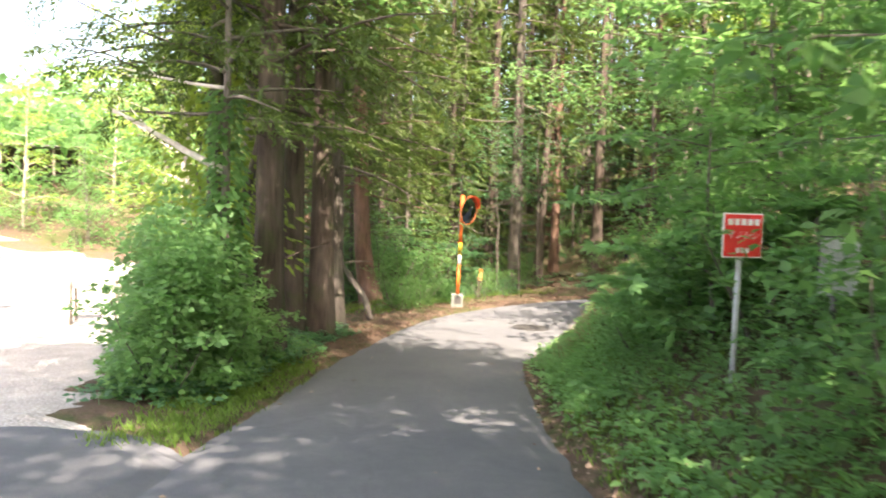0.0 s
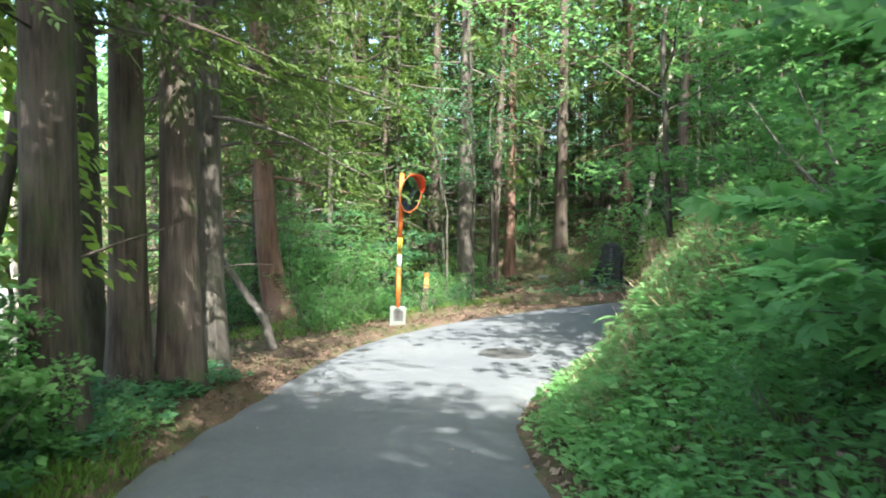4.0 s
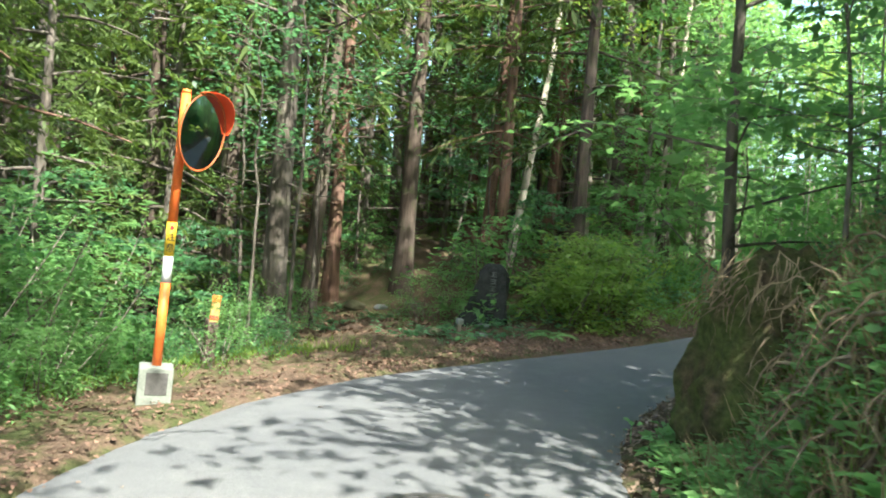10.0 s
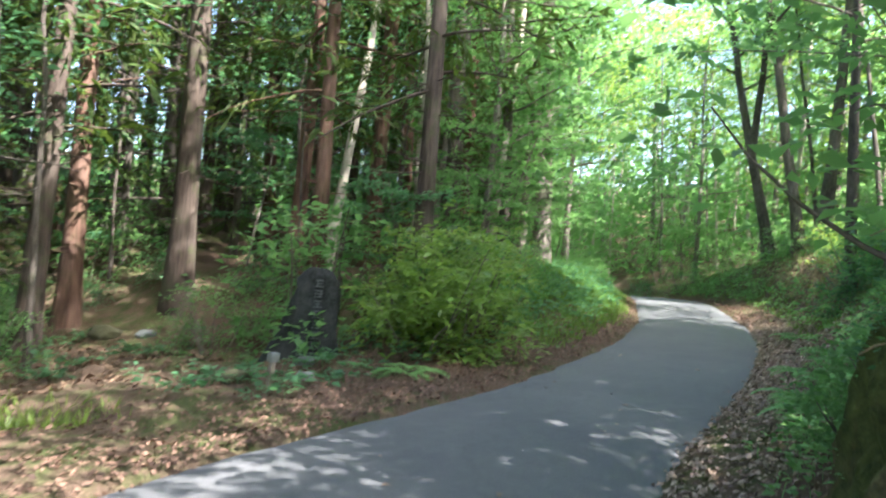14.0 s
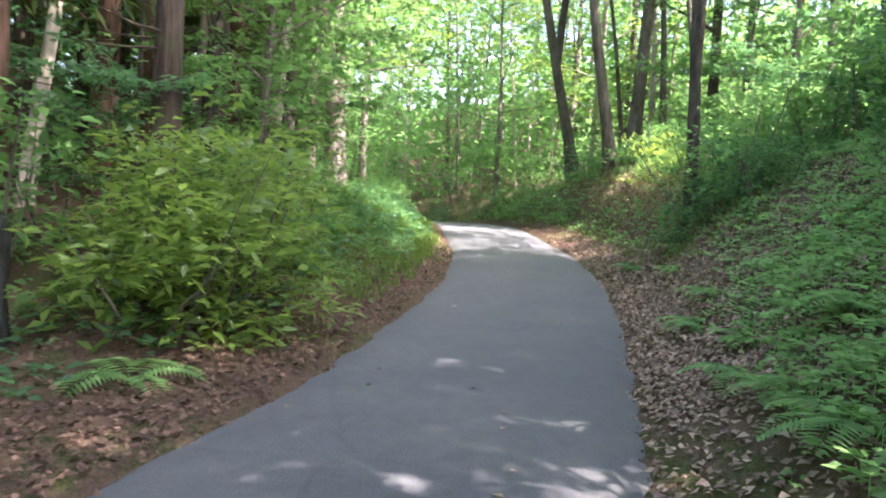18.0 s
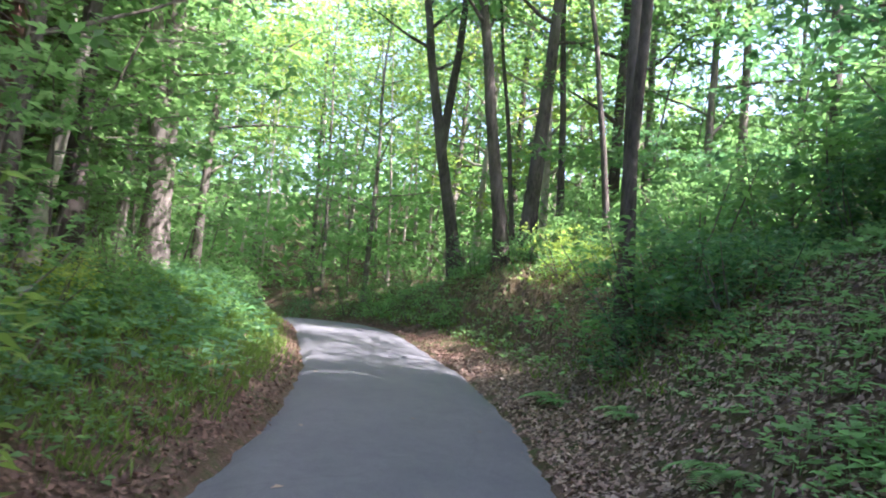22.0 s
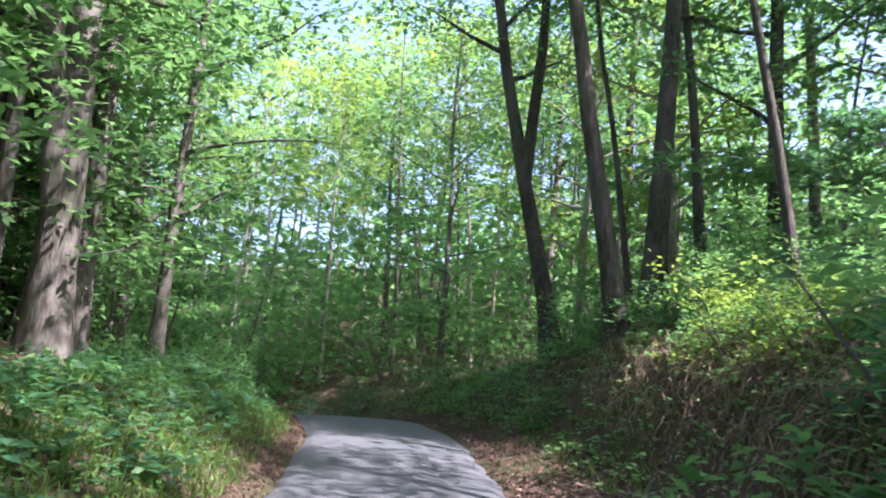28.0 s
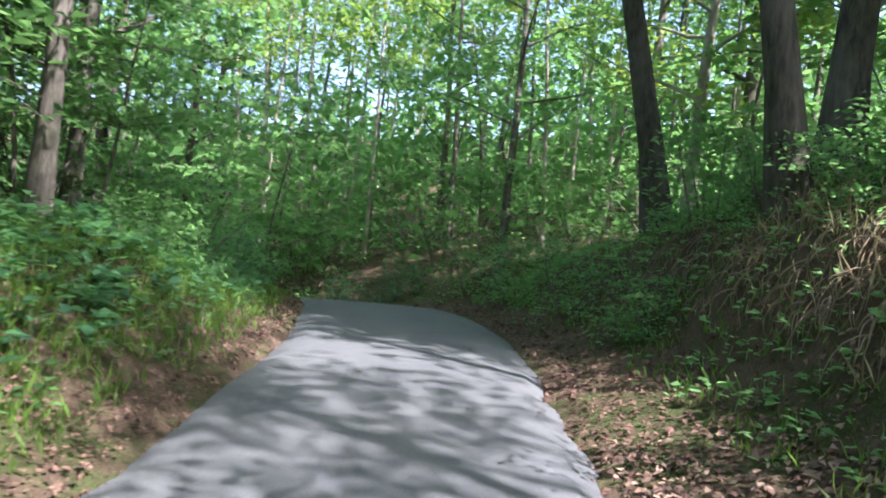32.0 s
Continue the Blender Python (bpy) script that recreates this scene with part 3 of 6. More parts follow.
def conifer(seed, tall=14.0, dia=0.4, base=3.0, lean=(0, 0), reach=1.7, whorls=40, per=30, bark=None, mat=None, flare=0.5, dead=8, needle=0.3, foot=(0, 0), fine=False, label=""):
    """A cedar: straight fluted trunk, drooping boughs of needles, bare twigs below."""
    rnd = np.random.default_rng(seed)
    n = 16
    u = np.linspace(0, 1, n) ** 1.4
    stem = np.c_[lean[0] * tall * u + foot[0] * np.exp(-u * tall / 0.7), lean[1] * tall * u + foot[1] * np.exp(-u * tall / 0.7), tall * u]
    stem[0, 2] = -0.3
    rad = dia / 2 * (1 - 0.85 * u) * (1 + flare * np.exp(-u * tall / 0.45))
    wood = [tube(stem, rad, 18 if dia > 0.45 else 8, 0.1, rnd)]
    P, D, N, L = [], [], [], []
    for i in range(whorls):
        z = base + (tall - base) * (i + rnd.uniform(0, 1)) / whorls
        p = np.array([np.interp(z, stem[:, 2], stem[:, k]) for k in range(3)])
        a = i * 2.4 + rnd.uniform(-0.6, 0.6)
        ln = reach * (1.05 - 0.8 * (z - base) / (tall - base)) * rnd.uniform(0.65, 1.2)
        c = curve_points(rnd, p, (math.cos(a), math.sin(a), rnd.uniform(-0.25, 0.35)), ln, 0.2, 6, -0.3)
        wood.append(tube(c, np.linspace(0.03, 0.006, 6), 4))
        k = rnd.integers(1, 5, per) + rnd.uniform(0, 1, per)
        q = np.stack([np.interp(k, np.arange(6), c[:, j]) for j in range(3)], 1) + rnd.normal(0, 0.13, (per, 3))
        out = np.array([math.cos(a), math.sin(a), -0.45])
        P.append(q)
        D.append(out + rnd.normal(0, 0.6, (per, 3)))
        N.append(np.array([0, 0, 1]) + rnd.normal(0, 0.5, (per, 3)))
        L.append(needle * rnd.uniform(0.6, 1.4, per))
    for _ in range(dead):
        z = rnd.uniform(0.9, base + 0.5)
        a = rnd.uniform(0, 6.28)
        p = np.array([np.interp(z, stem[:, 2], stem[:, k]) for k in range(3)])
        wood.append(tube(curve_points(rnd, p, (math.cos(a), math.sin(a), rnd.uniform(-0.3, 0.3)), rnd.uniform(0.4, 1.1), 0.3, 5), np.linspace(0.016, 0.004, 5), 4))
    P, D, N, L = map(np.concatenate, (P, D, N, L))
    if fine:
        # hanging branchlets, each with short shoots on both sides
        D = unit(D * [1, 1, 0.6] + [0, 0, -0.25])
        side = unit(np.cross(D, N))
        blades = []
        for k in range(14):
            f, sg = 0.06 + 0.068 * k, (-1, 1)[k % 2]
            q = P + D * (0.5 * f) + rnd.normal(0, 0.008, P.shape)
            w = unit(D * 0.75 + side * (0.75 * sg * (1 - 0.6 * f)) + rnd.normal(0, 0.18, P.shape))
            blades.append(leaves(q, w, N, (0.135 - 0.06 * f) * rnd.uniform(0.7, 1.25, len(P)), 0.032, 0.35))
        needles = merge(blades)
    else:
        # every bough tip carries side shoots that point the same way
        k = 3 if dead > 9 else 1
        needles = merge([leaves(P, D, N, L, L * 0.15, 0.3), leaves(P, D + rnd.normal(0, 0.45, D.shape), N, L * 0.8, L * 0.14, 0.3), leaves(P[::k], (D + rnd.normal(0, 0.45, D.shape))[::k], N[::k], L[::k] * 0.7, 0.04, 0.3)])
    ob = new("cedar_tree")
    part("trunk", mesh_of("trunk", *merge(wood), bark or BARK_CEDAR, True), None, ob)
    part("crown", mesh_of("crown", *needles, mat or NEEDLE), None, ob)
    return tagged(ob, label or "tall cedar with a straight brown trunk and drooping dark boughs", "tree", "cedar wood")


def shrub(seed, radius=0.9, tall=1.3, tufts=42, per=24, leaf=0.108, mat=None, stems=5, label="", ratio=0.5, name="shrub", hollow=0.55, bark=None):
    """A rounded, uneven bush: leaning stems with leaf tufts on the outside."""
    rnd = np.random.default_rng(seed)
    wood, tu = [], []
    for i in range(stems):
        a = rnd.uniform(0, 6.28)
        c = curve_points(rnd, (0.12 * math.cos(a), 0.12 * math.sin(a), -0.1), (math.cos(a) * 0.6, math.sin(a) * 0.6, 1.1), tall * rnd.uniform(0.7, 1.05), 0.3, 6)
        wood.append(tube(c, np.linspace(0.02, 0.004, 6), 5))
        tu.append(spray(rnd, c[-1], 0.3, per, leaf))
    for i in range(tufts):
        a, e = rnd.uniform(0, 6.28), math.asin(rnd.uniform(-0.15, 1))
        f = rnd.uniform(hollow, 1.08) * (1 + 0.18 * math.sin(3 * a + seed))
        c = np.array([math.cos(a) * math.cos(e) * radius * f, math.sin(a) * math.cos(e) * radius * f, 0.12 + math.sin(e) * (tall - 0.1) * f])
        tu.append(spray(rnd, c, rnd.uniform(0.2, 0.38), per, leaf, 0.4, 0.3))
    ob = new(name)
    for w in wood:
        part("stem", mesh_of("stem", *w, bark or BARK_GREY, True), None, ob)
    part("foliage", mesh_of("foliage", *foliage(rnd, tu, leaf, ratio), mat or LEAF), None, ob)
    return tagged(ob, label or "green leafy shrub beside the lane", "shrub", "roadside shrubs")


def sapling(seed, tall=3.2, spread=1.2, limbs=9, leaf=0.11, mat=None, per=26, lobes=3):
    """A slender young maple with flat layers of leaves."""
    rnd = np.random.default_rng(seed)
    stem = curve_points(rnd, (0, 0, -0.1), (rnd.uniform(-0.2, 0.2), rnd.uniform(-0.2, 0.2), 1), tall, 0.18, 8)
    wood, tu = [tube(stem, np.linspace(0.028, 0.006, 8), 6)], []
    for i in range(limbs):
        k = rnd.uniform(2, 7)
        p = np.array([np.interp(k, np.arange(8), stem[:, j]) for j in range(3)])
        a = i * 2.4
        c = curve_points(rnd, p, (math.cos(a), math.sin(a), 0.25), spread * rnd.uniform(0.6, 1.15), 0.25, 6, -0.2)
        wood.append(tube(c, np.linspace(0.01, 0.003, 6), 4))
        for j in range(1, 6):
            tu.append(spray(rnd, c[j], 0.34, per, leaf, 0.12, 0.1))
    ob = new("sapling")
    stem_ob = part("stem", mesh_of("stem", *wood[0], BARK_GREY, True), None, ob)
    for w in wood[1:]:
        part("branch", mesh_of("branch", *w, BARK_GREY, True), None, ob)
    part("foliage", mesh_of("foliage", *foliage(rnd, tu, leaf, 0.62, 0.18, lobes), mat or LEAF), None, ob)
    return tagged(ob, "slender young tree with flat layers of green leaves", "tree", "saplings")


def placed(x, y, dz=0.0, turn=0.0, size=1.0, tilt=(0, 0)):
    return pose(x, y, z_at(x, y) + dz, tilt[0], tilt[1], turn) @ Matrix.Scale(size, 4)


USED = set()


def put(kind, x, y, dz=0.0, turn=None, size=1.0, tilt=(0, 0), label=""):
    """Stands a kind of plant at x, y: the first time the thing itself, then copies."""
    m = placed(x, y, dz, rng.uniform(0, 360) if turn is None else turn, size, tilt)
    if kind.name in USED:
        ob = copy_thing(kind, m)
    else:
        USED.add(kind.name)
        kind.matrix_basis = m
        ob = kind
    if label:
        ob["label"] = label
    return ob


# ---- the big cedars beside the lane ----
BIG = "massive old cedar trunk with fluted grey-brown bark"
put(conifer(11, 17, 0.42, 3.4, reach=3.8, whorls=72, per=19, fine=True, dead=3, flare=0.4, label=BIG), -2.36, 10.2, turn=20)
put(conifer(12, 18, 0.36, 4.2, (-0.004, 0), reach=3.0, whorls=56, per=19, fine=True, dead=3, flare=0.5, label=BIG), -2.4, 12.1, turn=100)
put(conifer(17, 18, 0.43, 4.4, (0.003, 0), reach=3.0, whorls=56, per=19, fine=True, dead=4, flare=0.5, label=BIG), -1.98, 12.35, turn=250)
put(conifer(13, 17, 0.46, 2.6, reach=3.0, whorls=70, per=19, fine=True, dead=5, flare=0.5, bark=BARK_DARK, label="massive cedar with dark shaded bark"), -2.0, 13.5, turn=200)
put(conifer(14, 16, 0.5, 3.6, reach=1.8, whorls=40, per=34, dead=3, bark=BARK_DARK, label="dark cedar standing behind larger trunks"), -3.3, 13.2, turn=10)
put(conifer(15, 15, 0.44, 2.6, (-0.03, 0.0), reach=2.0, whorls=64, per=19, fine=True, dead=6, bark=BARK_RED, flare=0.7, foot=(0.3, 0), label="red-barked cedar curving up from a wide foot"), -1.92, 18.2, turn=0)
put(conifer(16, 13, 0.34, 2.8, reach=2.0, whorls=56, per=18, fine=True, dead=2, label="young cedar with low dark boughs"), -2.5, 16.2, turn=0)
put(conifer(18, 9.5, 0.13, 3.0, (0.003, 0), reach=1.6, whorls=50, per=16, fine=True, dead=1, flare=0.2, bark=BARK_GREY, label="slim pale-stemmed young cedar rising from vines"), -2.66, 9.2, turn=0)
put(conifer(19, 14, 0.34, 3.4, reach=2.4, whorls=60, per=19, fine=True, dead=2, bark=BARK_DARK, label="dark cedar standing in the vines"), -3.3, 11.0, turn=0)

# ---- the cedar wood beyond the bend ----
woods = [conifer(20 + i, 14 + i, 0.28 + 0.03 * i, 2.6 + 0.5 * i, reach=1.9, whorls=46, per=22, dead=12, needle=0.34, bark=(BARK_CEDAR, BARK_RED, BARK_DARK, BARK_CEDAR)[i]) for i in range(4)]
put(woods[1], 3.85, 26.1, turn=40, label="cedar with a sunlit reddish trunk beside the path")
put(woods[3], 5.15, 25.4, turn=120)
put(woods[0], 7.55, 22.8, turn=80, label="cedar with a sun-flecked trunk above the shrubs")
taken = [(3.85, 26.1), (5.15, 25.4), (7.55, 22.8)]
wood_rnd = np.random.default_rng(5)


def scatter(n, box, gap, keep, tries=6000):
    out = []
    for _ in range(tries):
        x, y = wood_rnd.uniform(box[0], box[2]), wood_rnd.uniform(box[1], box[3])
        if keep(x, y) and all((x - a) ** 2 + (y - b) ** 2 > gap * gap for a, b in taken):
            taken.append((x, y))
            out.append((x, y))
            if len(out) == n:
                break
    return out


def off_road(x, y, left=2.5, right=2.5):
    s, d, z, w = road_frame(x, y)
    return (-d[0] - w[0] > left) if d[0] < 0 else (d[0] - w[0] > right)


def off_path(x, y):
    # the footpath that leaves the lane at the bend
    return abs(x - (2.6 + 0.28 * (y - 18))) > 1.0 or y > 30


for x, y in scatter(84, (-7, 19.5, 13, 42), 1.15, lambda x, y: off_road(x, y, 3.4) and off_path(x, y) and y > 20.5 + max(0, 1 - x) * 0.6 and x - 3 > -0.9 * (y - 16)):
    put(woods[wood_rnd.integers(0, 4)], x, y, size=wood_rnd.uniform(0.8, 1.15), tilt=(wood_rnd.normal(0, 1.2), wood_rnd.normal(0, 1.2)))

young = [conifer(170 + i, 8 + i, 0.16, 0.7, reach=1.5, whorls=44, per=10, fine=True, dead=0, flare=0.2, bark=BARK_DARK, label="young cedar with dark boughs to the ground") for i in range(2)]
for i, (x, y) in enumerate(((-2.4, 19.7), (-1.0, 21.0), (0.5, 22.6), (1.5, 24.6), (-3.6, 18.2), (-1.7, 23.0), (2.6, 27.2), (5.2, 28.8), (0.6, 26.0), (7.4, 29.0), (-4.2, 21.0))):
    taken.append((x, y))
    put(young[i % 2], x, y, -0.05, size=0.9 + 0.1 * (i % 3))
# ---- broad-leaved trees above the lane ----
OAK = "dark oak trunk leaning over the bank"
put(broadleaf(31, 12, 0.31, 4.6, (-0.13, 0.14), 2.4, 16, bark=BARK_DARK, label=OAK), 20.5, 24.05, -0.1, turn=0)
put(broadleaf(32, 12, 0.36, 4.8, (0.03, -0.03), 2.4, 16, bark=BARK_DARK, label=OAK), 21.5, 24.0, -0.1, turn=0)
put(broadleaf(33, 12, 0.34, 5.0, (-0.16, 0.16), 2.4, 16, bark=BARK_DARK, fork=3.2, label="dark forked oak on the bank"), 23.3, 26.4, -0.1, turn=0)
put(broadleaf(34, 12, 0.2, 4.6, (0.0, 0.05), 2.3, 16, bark=BARK_DARK, fork=2.2, label="dark rough-barked oak with a second leaning stem"), 14.6, 20.2, -0.2, turn=0)
decid = [broadleaf(40 + i, 10.5 + i, 0.2 + 0.03 * i, 2.0 + 0.3 * i, (0.02 * (i - 1), 0.02), 2.4, 18, leaf=0.165, bark=(BARK_GREY, BARK_PALE, BARK_GREY, BARK_DARK)[i], mat=(LEAF, LEAF_YELLOW, LEAF, LEAF)[i], low=(4, 3, 5, 2)[i], per=27) for i in range(4)]
# Added sun blockers: crowns start high, mostly out of view.
tall = [broadleaf(44 + i, 16.5 + i, 0.28, 8.0, (0.01, 0.01), 3.9, 25, leaf=0.28, per=36, bark=BARK_GREY, label="tall added tree, its high crown put there to cast shade") for i in range(2)]
for x, y, k, sz in ((24.2, 24.6, 1, 0.95), (23.2, 22.6, 3, 1.0), (26.0, 27.2, 1, 1.0), (25.4, 30.4, 0, 0.9)):
    taken.append((x, y))
    put(decid[k], x, y, -0.1, size=sz)
# Placed by sun direction, to shade lane, bank and cedar wood.
for x, y, k, sz in ((-2.7, -0.8, 0, 0.9), (-2.9, -6.0, 1, 1.0), (1.9, -8.5, 0, 1.0), (5.9, 13.4, 0, 0.85), (2.7, -3.8, 1, 0.9), (-3.0, -11.0, 0, 1.0), (8.4, 8.6, 0, 1.0), (9.8, 12.8, 1, 0.9), (12.2, 9.2, 1, 1.0), (13.6, 6.6, 0, 0.9), (13.0, 12.2, 1, 0.8), (16.0, 8.6, 0, 0.85), (10.6, 5.6, 1, 1.0), (24.0, 17.0, 1, 0.85), (24.0, 13.0, 1, 0.9), (22.6, 19.8, 0, 0.85), (25.6, 22.4, 1, 0.85)):
    taken.append((x, y))
    put(tall[k], x, y, -0.1, size=sz)
put(broadleaf(49, 9, 0.11, 3.0, (-0.07, 0.03), 2.4, 16, leaf=0.13, per=36, bark=BARK_DARK, low=9, label="slender tree leaning out from the cut bank"), 4.42, 15.35, -0.15, turn=0)
slim = [broadleaf(37 + i, 12, 0.15 + 0.04 * i, 7.0, ((-0.08, 0.1), (0.04, 0.02))[i], 1.6, 9, leaf=0.16, per=36, bark=BARK_DARK, label="slim dark trunk with a small high crown") for i in range(2)]
for i, (x, y) in enumerate(((19.2, 21.6), (21.9, 23.4), (22.9, 24.8), (17.2, 18.2), (18.7, 17.3))):
    taken.append((x, y))
    put(slim[i % 2], x, y, -0.1, turn=(i * 67) % 90 - 45, size=0.9 + 0.04 * (i % 4))
# Added sun blocker for the left verge, with dark bark to stay unobtrusive.
put(broadleaf(46, 11, 0.14, 4.6, (0.24, 0.0), 2.4, 16, leaf=0.16, per=40, bark=BARK_DARK, label="leaning tree added behind the vines to shade the verge"), -3.3, 10.6, -0.1, turn=0)
# Added beside the start, beyond the picture's edge; its crown shades the lane.
put(broadleaf(47, 12, 0.22, 5.2, (-0.26, 0.0), 2.6, 19, leaf=0.2, per=44, label="leaning tree added out of view to shade the start of the lane"), 2.5, 1.6, -0.1, turn=0)
# the clump on the near bank
put(broadleaf(51, 11, 0.42, 3.6, (-0.02, 0.0), 2.2, 15, bark=BARK_GREY, fork=1.2, low=2, label="stout grey-barked forked tree on the grassy bank"), 14.5, 27.4, -0.1, turn=0)
for x, y, k, sz in ((14.0, 27.6, 0, 1.0), (15.3, 28.3, 2, 1.0), (16.6, 30.6, 0, 1.0), (16.4, 28.4, 2, 0.7), (12.0, 26.0, 3, 0.9), (10.2, 24.6, 0, 0.9), (18.4, 32.4, 2, 0.9)):
    taken.append((x, y))
    put(decid[k], x, y, -0.1, size=sz)
birches = [broadleaf(92 + i, 11 + i, 0.11 + 0.025 * i, 4.6 + 0.7 * i, (0.03 * (i - 1), 0.02), 1.5, 10, leaf=0.17, per=20, bark=(BARK_PALE, BARK_GREY, BARK_PALE)[i], mat=(LEAF_YELLOW, LEAF, LEAF_YELLOW)[i], label="slender pale-stemmed tree in the light wood") for i in range(3)]
for x, y in scatter(46, (19, 27, 40, 46), 1.1, lambda x, y: off_road(x, y, 1.6, 2.2)):
    put(birches[wood_rnd.integers(0, 3)], x, y, -0.1, size=wood_rnd.uniform(0.85, 1.15), tilt=(wood_rnd.normal(0, 2.5), wood_rnd.normal(0, 2.5)))
# leaning trunks at the sunlit edge of the wood
for i, (x, y) in enumerate(((8.7, 24.5), (9.7, 25.5), (11.3, 25.7), (10.4, 27.0), (12.7, 27.6), (7.4, 25.2))):
    taken.append((x, y))
    put(birches[i % 3], x, y, -0.1, turn=0, size=1.0 + 0.05 * (i % 3), tilt=(-3 - i % 3, 5 + 2 * (i % 3)), label="slender leaning tree with a sun-flecked trunk")
for x, y in scatter(16, (13, 24, 40, 46), 1.9, lambda x, y: off_road(x, y, 2.6, 3.2)):
    put(decid[wood_rnd.integers(0, 4)], x, y, -0.1, size=wood_rnd.uniform(0.8, 1.15), tilt=(wood_rnd.normal(0, 2), wood_rnd.normal(0, 2)))
for x, y in scatter(6, (8, 2, 34, 22), 3.2, lambda x, y: off_road(x, y, 3, 10.0)):
    put(decid[(0, 2, 3)[wood_rnd.integers(0, 3)]], x, y, -0.1, size=wood_rnd.uniform(0.75, 0.95))
for x, y in scatter(14, (8, 27, 18, 40), 1.4, lambda x, y: off_road(x, y, 3.2, 3.2)):
    put(decid[(0, 2, 3)[wood_rnd.integers(0, 3)]], x, y, -0.1, size=wood_rnd.uniform(0.7, 1.0))

for x, y, k, sz in ((22.4, 17.0, 2, 0.9), (24.5, 19.0, 0, 0.9), (21.7, 20.4, 2, 0.8)):
    put(decid[k], x, y, -0.1, size=sz)
for x, y in scatter(16, (15, 35, 32, 50), 1.6, lambda x, y: off_road(x, y, 3.2, 3.2)):
    put(decid[(0, 2, 3)[wood_rnd.integers(0, 3)]], x, y, -0.1, size=wood_rnd.uniform(0.8, 1.1))
# unseen trees added behind the start, so their canopy shades the lane
for x, y, k, sz in ((-3.4, -4.0, 2, 1.1), (-3.6, -9, 0, 1.2), (3.4, -13, 2, 1.2)):
    taken.append((x, y))
    put(decid[k], x, y, -0.1, size=sz)

# ---- hedge of shrubs and saplings on the bank ----
maples = [sapling(60 + i, (3.4, 2.8, 4.0)[i], (1.5, 1.2, 1.7)[i], (14, 11, 16)[i], 0.14, LEAF, 11) for i in range(3)]
# Like the maples, but in darker blue-green: shade put into the leaf colour.
dimmed_maples = [sapling(63 + i, (3.2, 2.6, 3.8)[i], (1.4, 1.2, 1.6)[i], (13, 10, 15)[i], 0.15, LEAF_BLUE, 9) for i in range(3)]
bushes = [shrub(70, 0.95, 1.4), shrub(71, 0.8, 1.1, mat=LEAF_BLUE, leaf=0.1), shrub(72, 1.1, 1.7, tufts=56, leaf=0.08), shrub(73, 0.9, 1.2, mat=LEAF_YELLOW, leaf=0.08), shrub(74, 0.7, 0.8, tufts=34, leaf=0.1)]
for x, y, k, sz in ((2.5, 3.4, 0, 1.0), (2.8, 4.7, 4, 0.9), (2.75, 6.3, 0, 1.0), (3.2, 8.0, 2, 0.9), (3.5, 9.6, 0, 0.95), (2.2, 8.3, 4, 0.7), (4.0, 11.0, 2, 0.9), (4.6, 13.3, 0, 0.8), (5.3, 14.3, 1, 0.7), (6.1, 15.6, 0, 0.7), (3.2, 4.6, 2, 1.1), (3.6, 7.3, 2, 1.1), (3.4, 2.0, 2, 1.1), (2.6, 1.6, 1, 1.0)):
    put(bushes[k], x, y, -0.05, size=sz)
for x, y, k, sz in ((3.2, 4.2, 0, 1.0), (2.5, 6.9, 1, 1.0), (4.8, 8.0, 2, 1.0), (4.9, 10.2, 0, 1.1), (4.9, 12.4, 2, 1.0), (3.2, 2.6, 2, 1.1), (4.6, 14.6, 2, 0.8)):
    put(maples[k], x, y, -0.05, size=sz)
# maples that reach out over the lane
overhang = [sapling(63 + 3 * i, 5.4, 2.5, 20, 0.16, LEAF, 8) for i in range(2)]
for x, y, k, sz in ((3.5, 4.6, 0, 0.95), (3.9, 6.4, 1, 1.05), (4.2, 9.2, 0, 1.1), (5.7, 11.4, 1, 1.05), (6.0, 13.0, 0, 0.9), (3.0, 2.4, 1, 1.0), (4.9, 7.9, 1, 1.1), (4.4, 3.4, 0, 1.15), (6.2, 9.8, 1, 1.15), (5.6, 6.4, 0, 1.3), (5.7, 14.9, 0, 0.85), (6.7, 16.1, 1, 0.85), (11.0, 25.0, 0, 0.95), (12.3, 26.4, 1, 0.95), (13.5, 27.8, 0, 0.95), (9.7, 24.2, 1, 0.8), (15.5, 28.9, 1, 1.0), (16.9, 30.2, 0, 1.0)):
    put(overhang[k], x, y, -0.05, size=sz, turn=k * 90 + y * 40, label="maple with flat leafy sprays reaching out towards the lane")
# dark low growth along the edge of the cedar wood
for i, (x, y) in enumerate(((0.95, 20.1), (1.05, 19.2), (1.75, 20.0), (1.45, 20.9), (0.7, 21.1), (1.85, 21.9), (1.2, 22.4), (2.3, 23.0), (1.7, 23.8), (2.8, 24.6), (0.3, 20.3), (4.75, 22.9), (4.9, 23.9), (5.6, 23.2), (6.3, 23.6), (3.1, 26.4))):
    put(bushes[(1, 2)[i % 2]], x, y, -0.05, size=0.5 + 0.07 * (i % 4), label="low dark shrub at the edge of the cedar wood")
# dense glossy shrub beside the monument
GLOSSY = leaf_material("glossy_leaf", (0.05, 0.1, 0.024), (0.125, 0.2, 0.04), (0.3, 0.46, 0.08), 0.42, 0.35, 0.45)
glossy = [shrub(75 + i, (0.72, 0.85)[i], (1.6, 1.75)[i], tufts=(84, 96)[i], per=19, leaf=0.135, mat=GLOSSY, stems=7, ratio=0.42, hollow=0.5, label="dense glossy yellow-green shrub beside the stone monument") for i in range(2)]
